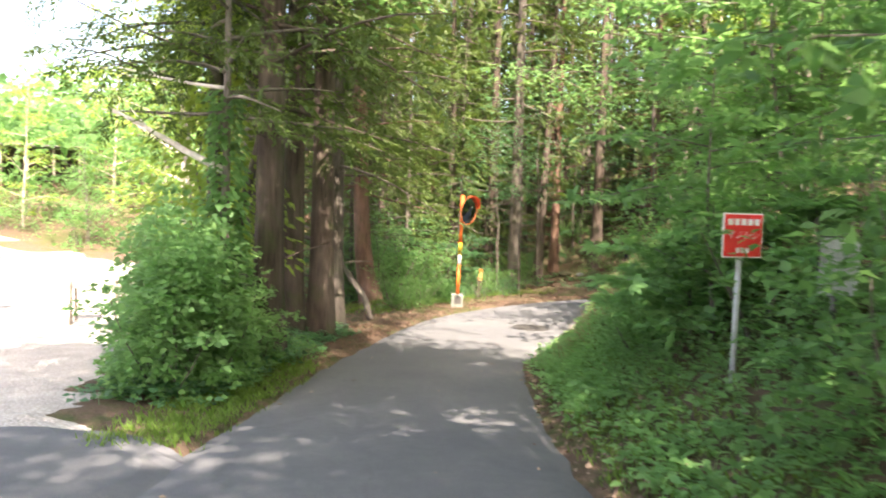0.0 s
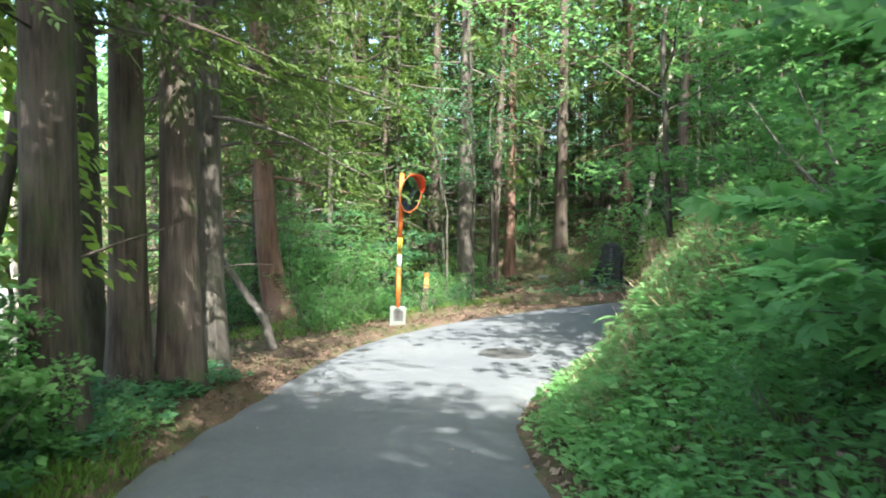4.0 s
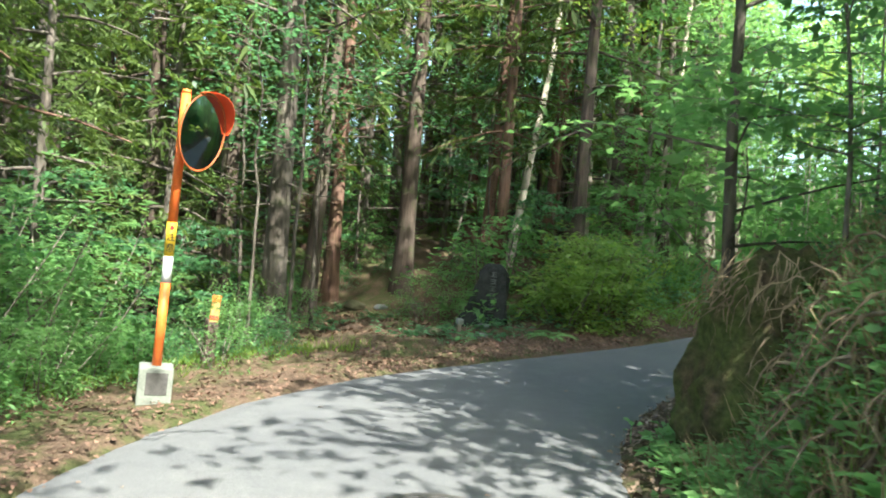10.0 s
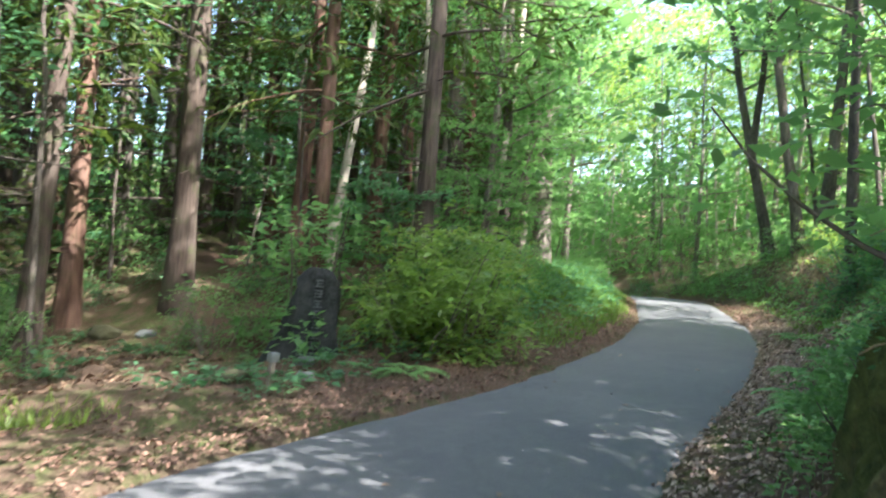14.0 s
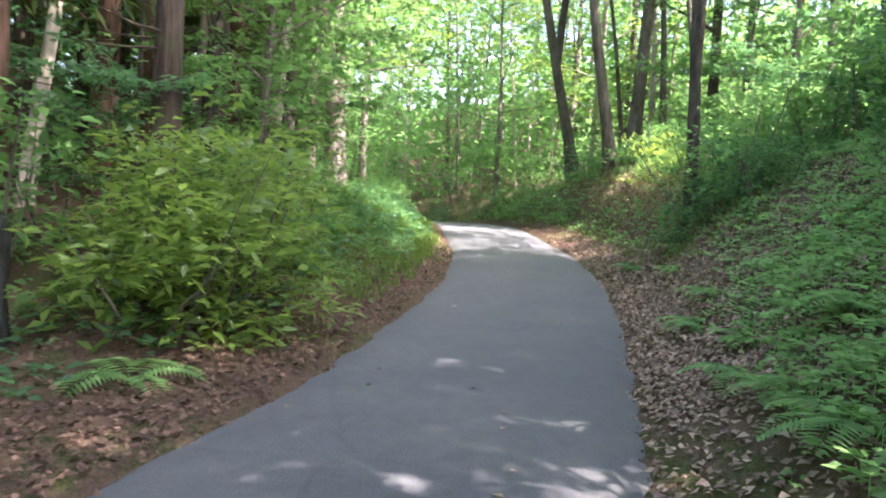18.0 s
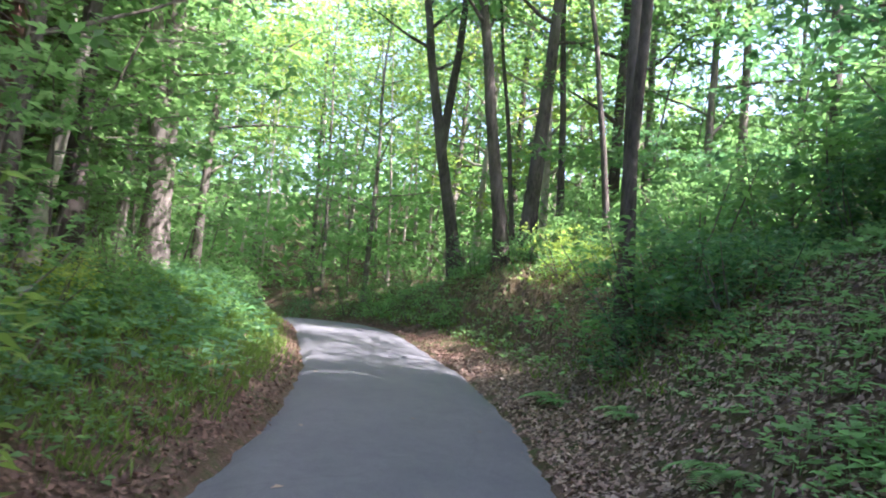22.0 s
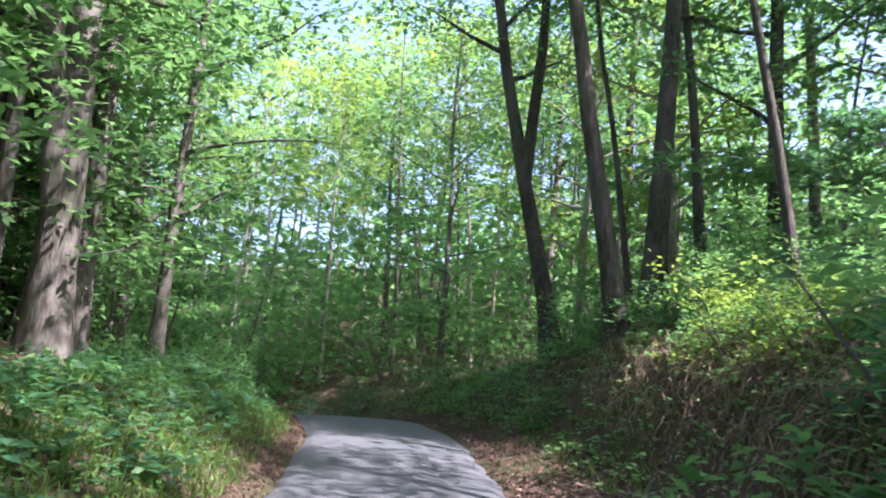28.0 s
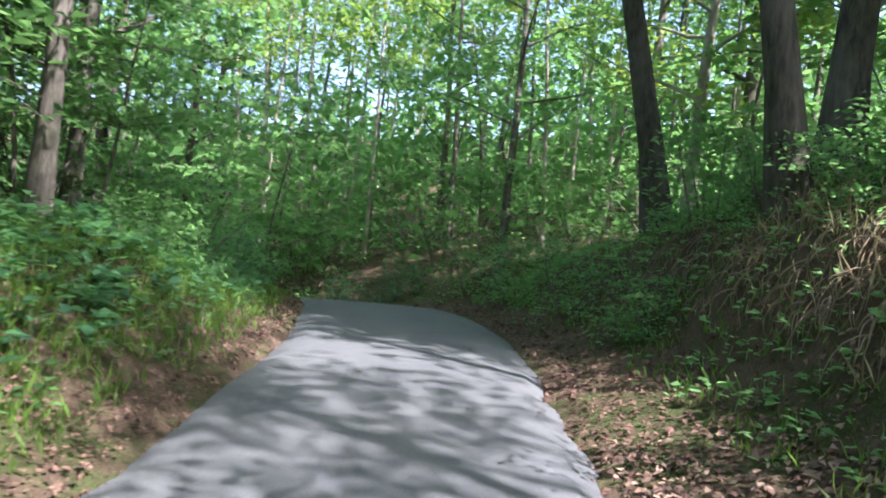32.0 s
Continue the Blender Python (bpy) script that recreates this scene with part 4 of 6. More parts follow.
for x, y, k, sz in ((6.5, 21.2, 0, 0.88), (7.15, 21.4, 1, 0.85), (7.0, 22.2, 1, 0.8), (7.9, 21.95, 0, 0.9)):
    put(glossy[k], x, y, -0.08, size=sz)
# soft hedge between the cedars and the mirror
SOFT = leaf_material("soft_leaf", (0.042, 0.098, 0.03), (0.09, 0.185, 0.062), (0.22, 0.43, 0.13), 0.48)
soft = [shrub(77 + i, (0.75, 0.95)[i], (1.7, 2.1)[i], tufts=(90, 115)[i], per=24, leaf=0.115, mat=SOFT, stems=8, ratio=0.3, hollow=0.45, label="soft bright green bush between the cedars and the mirror") for i in range(2)]
for x, y, k, sz in ((-0.95, 17.0, 0, 0.62), (-0.55, 17.8, 0, 0.85), (-0.2, 18.5, 0, 0.85), (-1.5, 18.9, 1, 1.05), (-0.6, 19.3, 1, 1.0), (0.25, 19.6, 0, 0.8), (-1.9, 20.2, 1, 1.2)):
    put(soft[k], x, y, -0.08, size=sz)
# large-leaved maple bushes that hang over the verge
maple_bush = [sapling(66 + i, (1.9, 1.5)[i], (1.15, 0.95)[i], (12, 10)[i], 0.19, FRESH, 9, 5) for i in range(2)]
for x, y, k, sz in ((2.5, 7.5, 1, 0.9), (5.0, 12.2, 0, 0.8), (3.1, 6.3, 1, 0.9)):
    put(maple_bush[k], x, y, -0.05, size=sz, label="maple bush with large lobed leaves on the bank")


def fern(seed, fronds=7, length=0.42):
    rnd = np.random.default_rng(seed)
    ob = new("fern")
    for i in range(fronds):
        a = i * 6.28 / fronds + rnd.uniform(-0.3, 0.3)
        ln = length * rnd.uniform(0.7, 1.15)
        c = curve_points(rnd, (0, 0, 0), (math.cos(a), math.sin(a), 1.1), ln, 0.12, 9, -1.9)
        side = np.array([-math.sin(a), math.cos(a), 0])
        P, D, L = [], [], []
        for k in np.linspace(1.2, 8, 16):
            q = np.array([np.interp(k, np.arange(9), c[:, j]) for j in range(3)])
            w = 0.13 * math.sin(math.pi * min(1, k / 8.4)) ** 0.7 * ln / 0.42 + 0.015
            for sg in (-1, 1):
                P.append(q)
                D.append(side * sg + 0.35 * np.array([math.cos(a), math.sin(a), -0.3]))
                L.append(w)
        P, D, L = np.array(P), np.array(D), np.array(L)
        blade = leaves(P, D, np.tile([0, 0, 1.0], (len(P), 1)) + rnd.normal(0, 0.12, P.shape), L, 0.03, 0.1)
        part("frond", mesh_of("frond", *merge([blade, tube(c, np.linspace(0.004, 0.0015, 9), 4)]), FRESH), None, ob)
    return tagged(ob, "bright green fern among leaf litter on the bank", "fern", "ferns")


ferns = [fern(68), fern(69, 6, 0.5)]
for i, (x, y) in enumerate(((7.6, 17.35), (8.1, 17.7), (8.9, 17.9), (8.6, 17.2), (9.7, 18.5), (10.6, 18.7), (12.3, 19.6), (7.0, 17.0), (1.75, 8.9), (2.0, 10.1), (2.3, 11.4), (2.6, 12.0), (1.9, 7.3), (5.9, 20.6), (13.6, 20.6), (2.35, 9.5), (9.3, 22.6), (12.2, 24.0))):
    put(ferns[i % 2], x, y, 0.0, size=0.8 + 0.08 * (i % 5))
# right bank beyond the bend: a thicket along its top
for i in range(24):
    u = i / 23
    s = s_at(6.4, 18.8) + u * (s_at(18.4, 26.2) - s_at(6.4, 18.8))
    k = np.argmin(abs(LINE_S - s))
    out = LINE[k, 3] + 3.25 + rng.uniform(-0.15, 0.6)
    p = LINE[k, :2] + right2[k] * out
    put(bushes[(1, 1, 0, 2, 1)[i % 5]], p[0], p[1], -0.1, size=rng.uniform(0.95, 1.25) if u < 0.7 else rng.uniform(0.8, 1.0))
    if i % 2 == 0:
        p = LINE[k, :2] + right2[k] * (out + 1.0)
        put(dimmed_maples[i % 3], p[0], p[1], -0.1, size=rng.uniform(0.7, 0.9))
for x, y, k, sz in ((14.2, 19.5, 1, 1.3), (15.2, 20.0, 1, 1.2), (13.3, 18.9, 1, 1.3), (13.75, 19.85, 1, 0.85), (14.3, 19.95, 0, 0.95), (14.8, 19.6, 0, 1.15), (19.8, 23.3, 0, 0.65), (20.3, 25.0, 0, 0.5)):
    put(bushes[k], x, y, -0.1, size=sz)
for i in range(10):
    u = i / 9
    s = s_at(7.4, 19.2) + u * (s_at(13.4, 22.5) - s_at(7.4, 19.2))
    k = np.argmin(abs(LINE_S - s))
    p = LINE[k, :2] + right2[k] * (LINE[k, 3] + 4.4 + rng.uniform(-0.2, 0.5))
    put(bushes[(1, 0)[i % 2]], p[0], p[1], -0.1, size=rng.uniform(1.4, 1.8), label="tall shrub of the thicket above the bank")
put(bushes[3], 17.9, 21.9, 0, size=0.8, label="sunlit yellowish shrub on the bank")
put(bushes[3], 17.0, 21.2, 0, size=0.75, label="sunlit yellowish shrub on the bank")
for x, y, k, sz in ((20.6, 24.2, 2, 0.6), (19.9, 22.6, 0, 0.7), (21.6, 25.2, 0, 0.8), (21.8, 26.8, 2, 0.8), (23.2, 28.4, 0, 0.8), (24.4, 30.2, 2, 0.9), (25.0, 32.4, 1, 1.0)):
    put(bushes[k], x, y, -0.1, size=sz)
for i in range(11):
    s = s_at(14.2, 22.9) + i / 10 * (s_at(20.0, 27.8) - s_at(14.2, 22.9))
    k = np.argmin(abs(LINE_S - s))
    p = LINE[k, :2] + right2[k] * (LINE[k, 3] + 2.15 + rng.uniform(-0.15, 0.3))
    put(bushes[(1, 4, 2)[i % 3]], p[0], p[1], -0.05, size=rng.uniform(0.5, 0.68), label="low bush along the lip of the cut bank")
# Added dark-leaved screen that dims the bright trees and sky behind.
for x, y, k, sz in ((10.8, 16.0, 0, 1.5), (12.5, 16.9, 2, 1.3), (14.4, 17.6, 1, 1.7), (16.0, 18.6, 0, 1.5), (9.2, 15.6, 1, 1.7)):
    put(dimmed_maples[k], x, y, -0.05, size=sz, label="young maple above the thicket, its leaves coloured darker for shade")
# left of the lane after the bend
for x, y, k, sz in ((8.9, 22.5, 1, 0.8), (2.9, 26.6, 1, 0.8), (2.4, 25.4, 1, 0.7), (3.3, 27.4, 1, 0.8), (4.3, 26.9, 1, 0.7), (3.4, 28.8, 1, 0.9), (1.6, 26.6, 1, 0.8), (5.3, 26.6, 1, 0.8), (6.2, 24.6, 1, 0.9), (4.6, 28.0, 2, 1.0), (2.2, 28.0, 2, 1.0), (6.9, 23.4, 2, 0.9), (7.4, 22.6, 1, 0.7), (8.2, 23.0, 2, 0.75), (9.2, 23.3, 0, 0.8), (10.1, 23.7, 3, 0.7), (11.0, 24.2, 4, 0.7), (12.2, 25.4, 2, 0.7), (13.0, 26.3, 4, 0.7), (15.6, 27.6, 4, 0.6), (17.2, 28.2, 4, 0.8), (18.6, 29.8, 0, 0.8), (20.4, 31.4, 1, 0.9), (21.6, 33.6, 2, 1.0), (22.2, 36.0, 1, 1.2), (24.2, 36.2, 0, 1.2), (23.4, 38.4, 2, 1.3)):
    put(bushes[k], x, y, -0.08, size=sz)
for x, y, k in ((7.2, 22.6, 0), (9.0, 23.6, 1), (10.8, 24.6, 0), (13.0, 27.2, 2), (17.6, 30.0, 0), (15.6, 30.0, 1), (19.4, 33.0, 2), (8.0, 25.6, 2), (1.2, 22.6, 1), (1.8, 24.6, 2), (0.2, 21.8, 0)):
    put((maples if x > 8.5 else dimmed_maples)[k], x, y, -0.05, size=rng.uniform(0.7, 0.95))
under = np.random.default_rng(61)
for x, y in scatter(34, (-5, 21, 26, 36), 1.2, lambda x, y: off_road(x, y, 2.6, 4.0) and off_path(x, y) and (x > 8 or y > 24)):
    put((maples if x > 9 else dimmed_maples)[under.integers(0, 3)], x, y, -0.05, size=under.uniform(0.9, 1.6))
for x, y in scatter(12, (4, 1, 30, 24), 1.6, lambda x, y: off_road(x, y, 9, 3.6)):
    put(maples[under.integers(0, 3)], x, y, -0.05, size=under.uniform(0.9, 1.5))
for x, y in scatter(24, (-4, 22, 28, 38), 1.0, lambda x, y: off_road(x, y, 3.0, 4.0) and off_path(x, y)):
    put(bushes[under.integers(0, 3)], x, y, -0.05, size=under.uniform(0.9, 1.5))
for x, y, k, sz in ((15.4, 31.4, 0, 1.1), (17.4, 33.6, 2, 1.15), (19.4, 35.6, 0, 1.15), (13.6, 30.2, 2, 1.0), (21.0, 37.4, 3, 1.1)):
    put(decid[k], x, y, -0.1, size=sz)
for i, (x, y) in enumerate(((12.6, 28.6), (14.8, 29.8), (16.2, 32.0), (11.4, 27.4), (18.2, 34.4))):
    put(young[i % 2], x, y, -0.05, size=1.0 + 0.1 * (i % 3))
# hollow beyond the crest
for x, y, k, sz in ((21.0, 33.0, 2, 1.0), (21.8, 35.4, 1, 1.1), (24.6, 33.6, 1, 1.0), (25.6, 35.8, 2, 1.3), (22.9, 36.8, 2, 1.3), (24.2, 38.0, 1, 1.5), (21.0, 38.0, 0, 1.5), (26.8, 33.0, 2, 1.3), (27.4, 37.0, 2, 1.6), (26.0, 29.0, 0, 1.0), (28.0, 31.0, 2, 1.2), (19.4, 35.0, 2, 1.2)):
    put(bushes[k], x, y, -0.1, size=sz)
for x, y, k in ((23.6, 35.2, 2), (25.4, 37.6, 0), (20.4, 34.4, 1), (26.4, 31.6, 2), (22.6, 38.6, 0), (28.6, 34.6, 2)):
    put(maples[k], x, y, -0.1, size=1.3)
# bare pole-like stems at the edge of the wood
stems = [broadleaf(85 + i, 5.5 + i, 0.06 + 0.015 * i, 3.0, (0.02 * (i - 1), 0.01), 0.9, 7, leaf=0.12, bark=BARK_DARK, per=12, mat=LEAF_BLUE, label="thin pale stem of a young woodland tree") for i in range(3)]
for i, (x, y) in enumerate(((1.5, 20.6), (2.2, 21.6), (3.0, 23.8), (2.6, 25.4), (5.1, 25.6), (1.7, 23.2), (6.6, 24.6), (4.7, 27.4), (7.1, 25.8), (8.6, 25.0), (9.4, 26.2))):
    put(stems[i % 3], x, y, -0.05, size=0.85 + 0.06 * (i % 5))
# dark undergrowth behind the mirror
for x, y, k, sz in ((-0.7, 20.8, 2, 1.0), (-2.7, 18.3, 1, 0.9), (0.4, 20.6, 1, 0.6), (-3.0, 20.0, 2, 1.2), (-2.4, 21.4, 2, 1.2), (-0.5, 22.4, 2, 1.0)):
    put(bushes[k], x, y, -0.05, size=sz)
for x, y, k in ((-1.3, 20.0, 2), (-2.2, 20.2, 0), (-3.2, 18.6, 1), (0.0, 21.6, 1)):
    put(dimmed_maples[k], x, y, -0.05, size=0.9)

# ---- thicket of vines by the junction ----
vine = shrub(80, 0.72, 2.5, tufts=120, per=34, leaf=0.12, mat=FRESH, ratio=0.8, name="vine_thicket", hollow=0.8, label="dense vine thicket with broad heart-shaped leaves")
tagged(vine, category="vine thicket", group="vines")
for x, y, sz, turn in ((-2.75, 7.75, 0.7, 30), (-2.62, 8.5, 0.95, 140), (-3.15, 8.5, 1.0, 220), (-2.75, 9.3, 0.95, 80), (-3.35, 9.4, 1.15, 300), (-2.45, 9.75, 0.6, 200)):
    put(vine, x, y, -0.1, size=sz, turn=turn)
put(bushes[4], -2.0, 10.6, -0.05, size=0.5)
put(bushes[1], -2.3, 11.3, -0.05, size=0.45)
for x, y, k, sz in ((-4.6, 12.8, 3, 0.9), (-5.6, 14.4, 3, 0.9)):
    put(bushes[k], x, y, -0.05, size=sz, label="bright sunlit shrub behind the cedars")
put(decid[1], -4.6, 13.6, -0.1, size=0.75, label="sunlit pale-leaved tree behind the cedars")
put(decid[1], -6.2, 18.2, -0.1, size=0.8, label="sunlit pale-leaved tree behind the cedars")

# vines climbing the slim cedar
vr = np.random.default_rng(81)
va, vz = vr.uniform(0, 6.28, 900), vr.uniform(0.8, 3.6, 900)
vrad = 0.1 + 0.22 * vr.uniform(0, 1, 900) ** 1.5 * (1.2 - vz / 4)
vp = np.stack([-2.66 + np.cos(va) * vrad, 9.2 + np.sin(va) * vrad, vz - 0.9], 1)
vd = np.stack([np.cos(va), np.sin(va), vr.uniform(-1.2, -0.1, 900)], 1)


def climbing_vine(at, top, radius, foliage_mesh, mat, label):
    ob = empty("climbing_vine", Matrix.Translation(at), label, "vine", "vines")
    h = np.linspace(-0.3, top, 14)
    part("stem", mesh_of("stem", *tube(np.stack([np.cos(h * 1.9) * radius, np.sin(h * 1.9) * radius, h], 1), np.linspace(0.022, 0.008, 14), 6), BARK_GREY, True), None, ob)
    V, F = foliage_mesh
    part("foliage", mesh_of("foliage", V - np.array(at), F, mat), None, ob)
    return ob


climbing_vine((-2.66, 9.2, 0.0), 2.7, 0.12, leaves(vp, vd, np.stack([np.cos(va), np.sin(va), np.full(900, 0.8)], 1) + vr.normal(0, 0.3, (900, 3)), vr.uniform(0.08, 0.16, 900), vr.uniform(0.07, 0.12, 900)), LEAF, "broad-leaved vine climbing a slim trunk")
# sunlit vines that clothe the dark cedar behind
n_v = 3000
va, vz = vr.uniform(0, 6.28, n_v), vr.uniform(0.6, 5.6, n_v)
vrad = (0.25 + 0.75 * vr.uniform(0, 1, n_v) ** 0.7) * (1.15 - 0.1 * vz) * (1 + 0.25 * np.sin(va * 3 + vz * 2))
vp = np.stack([-3.3 + np.cos(va) * vrad, 11.0 + np.sin(va) * vrad, vz - 0.2], 1)
vd = np.stack([np.cos(va), np.sin(va), vr.uniform(-1.2, -0.1, n_v)], 1)
climbing_vine((-3.3, 11.0, 0.0), 5.2, 0.3, leaves(vp, vd, np.stack([np.cos(va), np.sin(va), np.full(n_v, 0.8)], 1) + vr.normal(0, 0.35, (n_v, 3)), vr.uniform(0.09, 0.18, n_v), vr.uniform(0.08, 0.13, n_v)), LEAF_YELLOW, "sunlit yellow-green vine clothing a cedar trunk")

# ---- far side of the lot ----
for x, y, k, sz in ((-9.0, 26.5, 1, 0.5), (-12, 25.6, 0, 0.42), (-14.5, 26, 1, 0.5), (-11, 30, 2, 0.6), (-17, 27, 0, 0.55), (-8, 30, 2, 0.7), (-14, 32, 1, 0.7), (-20, 26, 2, 0.6), (-23, 24, 0, 0.6)):
    put(decid[k], x, y, -0.6, size=sz, label="small garden tree at the edge of the lot")
for x, y, k, sz in ((-8.6, 27.0, 0, 1.2), (-13.2, 28.4, 2, 1.5), (-15.5, 28.0, 0, 1.5), (-18.5, 26.0, 2, 1.6), (-9.8, 28.6, 2, 1.8), (-6.9, 27.6, 0, 1.5), (-9.6, 25.2, 2, 1.2), (-12.0, 24.9, 0, 1.2), (-14.4, 25.2, 2, 1.2), (-17.0, 24.6, 0, 1.2)):
    put(bushes[k], x, y, -0.2, size=sz, label="rounded green shrub at the edge of the lot")


# ---- distant woods ----
def distant_woods():
    """Clumps of leaves on a wide ring of far trees."""
    rnd = np.random.default_rng(90)
    m, per = 7600, 20
    a = rnd.uniform(0, 2 * np.pi, m)
    r = rnd.uniform(0, 1, m) ** 0.9 * 30 + 22
    c = np.stack([8 + np.cos(a) * r, 20 + np.sin(a) * r, np.zeros(m)], 1)
    away = (np.abs(road_frame(c[:, 0], c[:, 1])[1]) > 6) | ((r > 24) & (c[:, 0] > 18))
    keep = away & ~((c[:, 0] < -4) & (c[:, 1] < 30) & (r < 44)) & ~((c[:, 1] < 12) & (r < 34))
    c, r, a = c[keep], r[keep], a[keep]
    m = len(c)
    top = 17 + 3 * np.sin(a * 7) + 2.2 * np.sin(a * 17 + 1) + 0.1 * (r - 27)
    top = np.where(c[:, 0] < -4, top * 0.2, top)
    c[:, 2] = height(c[:, 0], c[:, 1])[0] + rnd.uniform(0, 1, m) ** 1.25 * top
    low = rnd.uniform(0, 1, m) < 0.52
    c[low, 2] = height(c[low, 0], c[low, 1])[0] + rnd.uniform(0, 3.4, low.sum())
    P = np.repeat(c, per, 0) + rnd.normal(0, 1, (m * per, 3)) * [1.0, 1.0, 0.6]
    n = len(P)
    D = rnd.normal(0, 1, (n, 3)) * [1, 1, 0.5]
    N = np.array([0, 0, 1.0]) + rnd.normal(0, 0.5, (n, 3))
    L = rnd.uniform(0.2, 0.48, n) * np.repeat(1 + (r - 22) / 32, per)
    V, F = leaves(P, D, N, L, L * 0.6)
    return tagged(new("distant_woods", mesh_of("distant_woods", V, F, LEAF)), "dense green woodland in the distance", "woods", kind="stuff")


distant_woods()


# ---- ground cover ----
def on_ground(rnd, n, s0, s1, q0, q1, side, power=1.0):
    """Random places along the road between stations s0 and s1, q0 to q1 metres beyond its edge."""
    s = rnd.uniform(s0, s1, n)
    k = np.clip(np.searchsorted(LINE_S, s), 0, len(LINE) - 1)
    q = q0 + (q1 - q0) * rnd.uniform(0, 1, n) ** power
    p = LINE[k, :2] + right2[k] * ((LINE[k, 3] + q) * side)[:, None] + rnd.normal(0, 0.1, (n, 2))
    z, ss, d, qq = height(p[:, 0], p[:, 1])
    ok = (np.abs(p[:, 0] - 10) < 25) & (qq > q0 - 0.25) & (qq < q1 + 0.6)
    return np.c_[p, z][ok]


def slope_normal(p):
    e = 0.12
    zx = height(p[:, 0] + e, p[:, 1])[0] - height(p[:, 0] - e, p[:, 1])[0]
    zy = height(p[:, 0], p[:, 1] + e)[0] - height(p[:, 0], p[:, 1] - e)[0]
    return unit(np.stack([-zx, -zy, np.full(len(p), 2 * e)], 1))


S = {k: s_at(x, y) for k, (x, y) in dict(start=(-0.5, -3), sign=(-0.4, 6), bend0=(0, 11.5), bend1=(2, 16), junc=(3.6, 17.5), stone=(6, 18.7), mid=(11, 21), late=(16, 24.2), end=(22.8, 31.6)).items()}


def litter(name, label, spots, size, seed, mat=LITTER):
    rnd = np.random.default_rng(seed)
    p = np.concatenate(spots)
    n = len(p)
    N = slope_normal(p) + rnd.normal(0, 0.28, (n, 3))
    D = rnd.normal(0, 1, (n, 3))
    D -= unit(N) * (D * unit(N)).sum(1, keepdims=True)
    L = size * rnd.uniform(0.5, 1.4, n)
    V, F = leaves(p + [0, 0, 0.012] + rnd.uniform(0, 0.02, (n, 1)) * [0, 0, 1], D, N, L, L * rnd.uniform(0.4, 0.75, n), rnd.uniform(-0.5, 0.6, (n, 1)))
    return tagged(new(name, mesh_of(name, V, F, mat)), label, "leaf litter", kind="stuff")


r1 = np.random.default_rng(91)
litter("leaf_litter", "dry brown leaf litter along the right-hand bank", [
    on_ground(r1, 2600, S["start"], S["bend0"], -0.12, 0.9, 1), on_ground(r1, 1600, S["bend0"], S["junc"], -0.1, 0.7, 1),
    ], 0.062, 92)
litter("leaf_litter", "bleached brown leaf litter below the green bank", [on_ground(r1, 7000, S["junc"] - 1, S["stone"] + 3, -0.08, 2.6, 1, 1.2)], 0.05, 195, LITTER_PALE)
litter("leaf_litter", "bleached grey-brown leaf litter on the slope of the bank", [on_ground(r1, 18000, S["stone"] + 1, S["late"], -0.08, 3.0, 1, 1.0)], 0.05, 192, LITTER_PALE)
litter("leaf_litter", "brown leaf litter thick on the slope of the bank", [on_ground(r1, 12000, S["stone"] + 1, S["late"] + 1, -0.1, 2.6, 1, 1.2)], 0.05, 196)
litter("leaf_litter", "brown leaf litter on the verge below the oaks", [on_ground(r1, 15000, S["late"] - 1, S["end"], -0.1, 2.2, 1, 1.3)], 0.042, 194, LITTER_RED)
litter("leaf_litter", "dry brown leaf litter along the left-hand verge", [
    on_ground(r1, 3200, S["sign"] + 2, S["bend0"] + 2, -0.1, 1.3, -1, 1.2), on_ground(r1, 6500, S["bend0"] + 1, S["junc"], -0.25, 3.0, -1, 1.3),
    on_ground(r1, 5200, S["junc"], S["mid"], -0.05, 2.0, -1), on_ground(r1, 5000, S["junc"] - 0.5, S["mid"] + 1, -0.1, 0.8, -1)], 0.045, 93, LITTER_RED)
litter("leaf_litter", "small dark dead leaves along the foot of the grassy bank", [on_ground(r1, 9500, S["mid"], S["end"], -0.12, 0.75, -1, 1.4)], 0.034, 193, LITTER_RED)
litter("forest_litter", "brown needles and leaves on the floor of the cedar wood", [on_ground(r1, 7000, S["bend1"], S["stone"], 2.5, 9.5, -1)], 0.085, 94, LITTER_RED)
# loose leaves on the asphalt
n_l = 260
kk = r1.integers(0, len(LINE), n_l)
uu = r1.uniform(-1, 1, n_l)
uu = np.sign(uu) * np.abs(uu) ** 0.5
pl = np.c_[LINE[kk, :2] + right2[kk] * (uu * LINE[kk, 3] * 0.96)[:, None] + r1.normal(0, 0.1, (n_l, 2)), LINE[kk, 2] + 0.022 + 0.02 * (1 - uu**2)]
Vl, Fl = leaves(pl, r1.normal(0, 1, (n_l, 3)) * [1, 1, 0.05], np.array([0, 0, 1.0]) + r1.normal(0, 0.1, (n_l, 3)), r1.uniform(0.03, 0.09, n_l), r1.uniform(0.02, 0.05, n_l), 0.1)
tagged(new("fallen_leaves", mesh_of("fallen_leaves", Vl, Fl, LITTER)), "a few dry leaves scattered on the asphalt", "fallen leaves", kind="stuff")


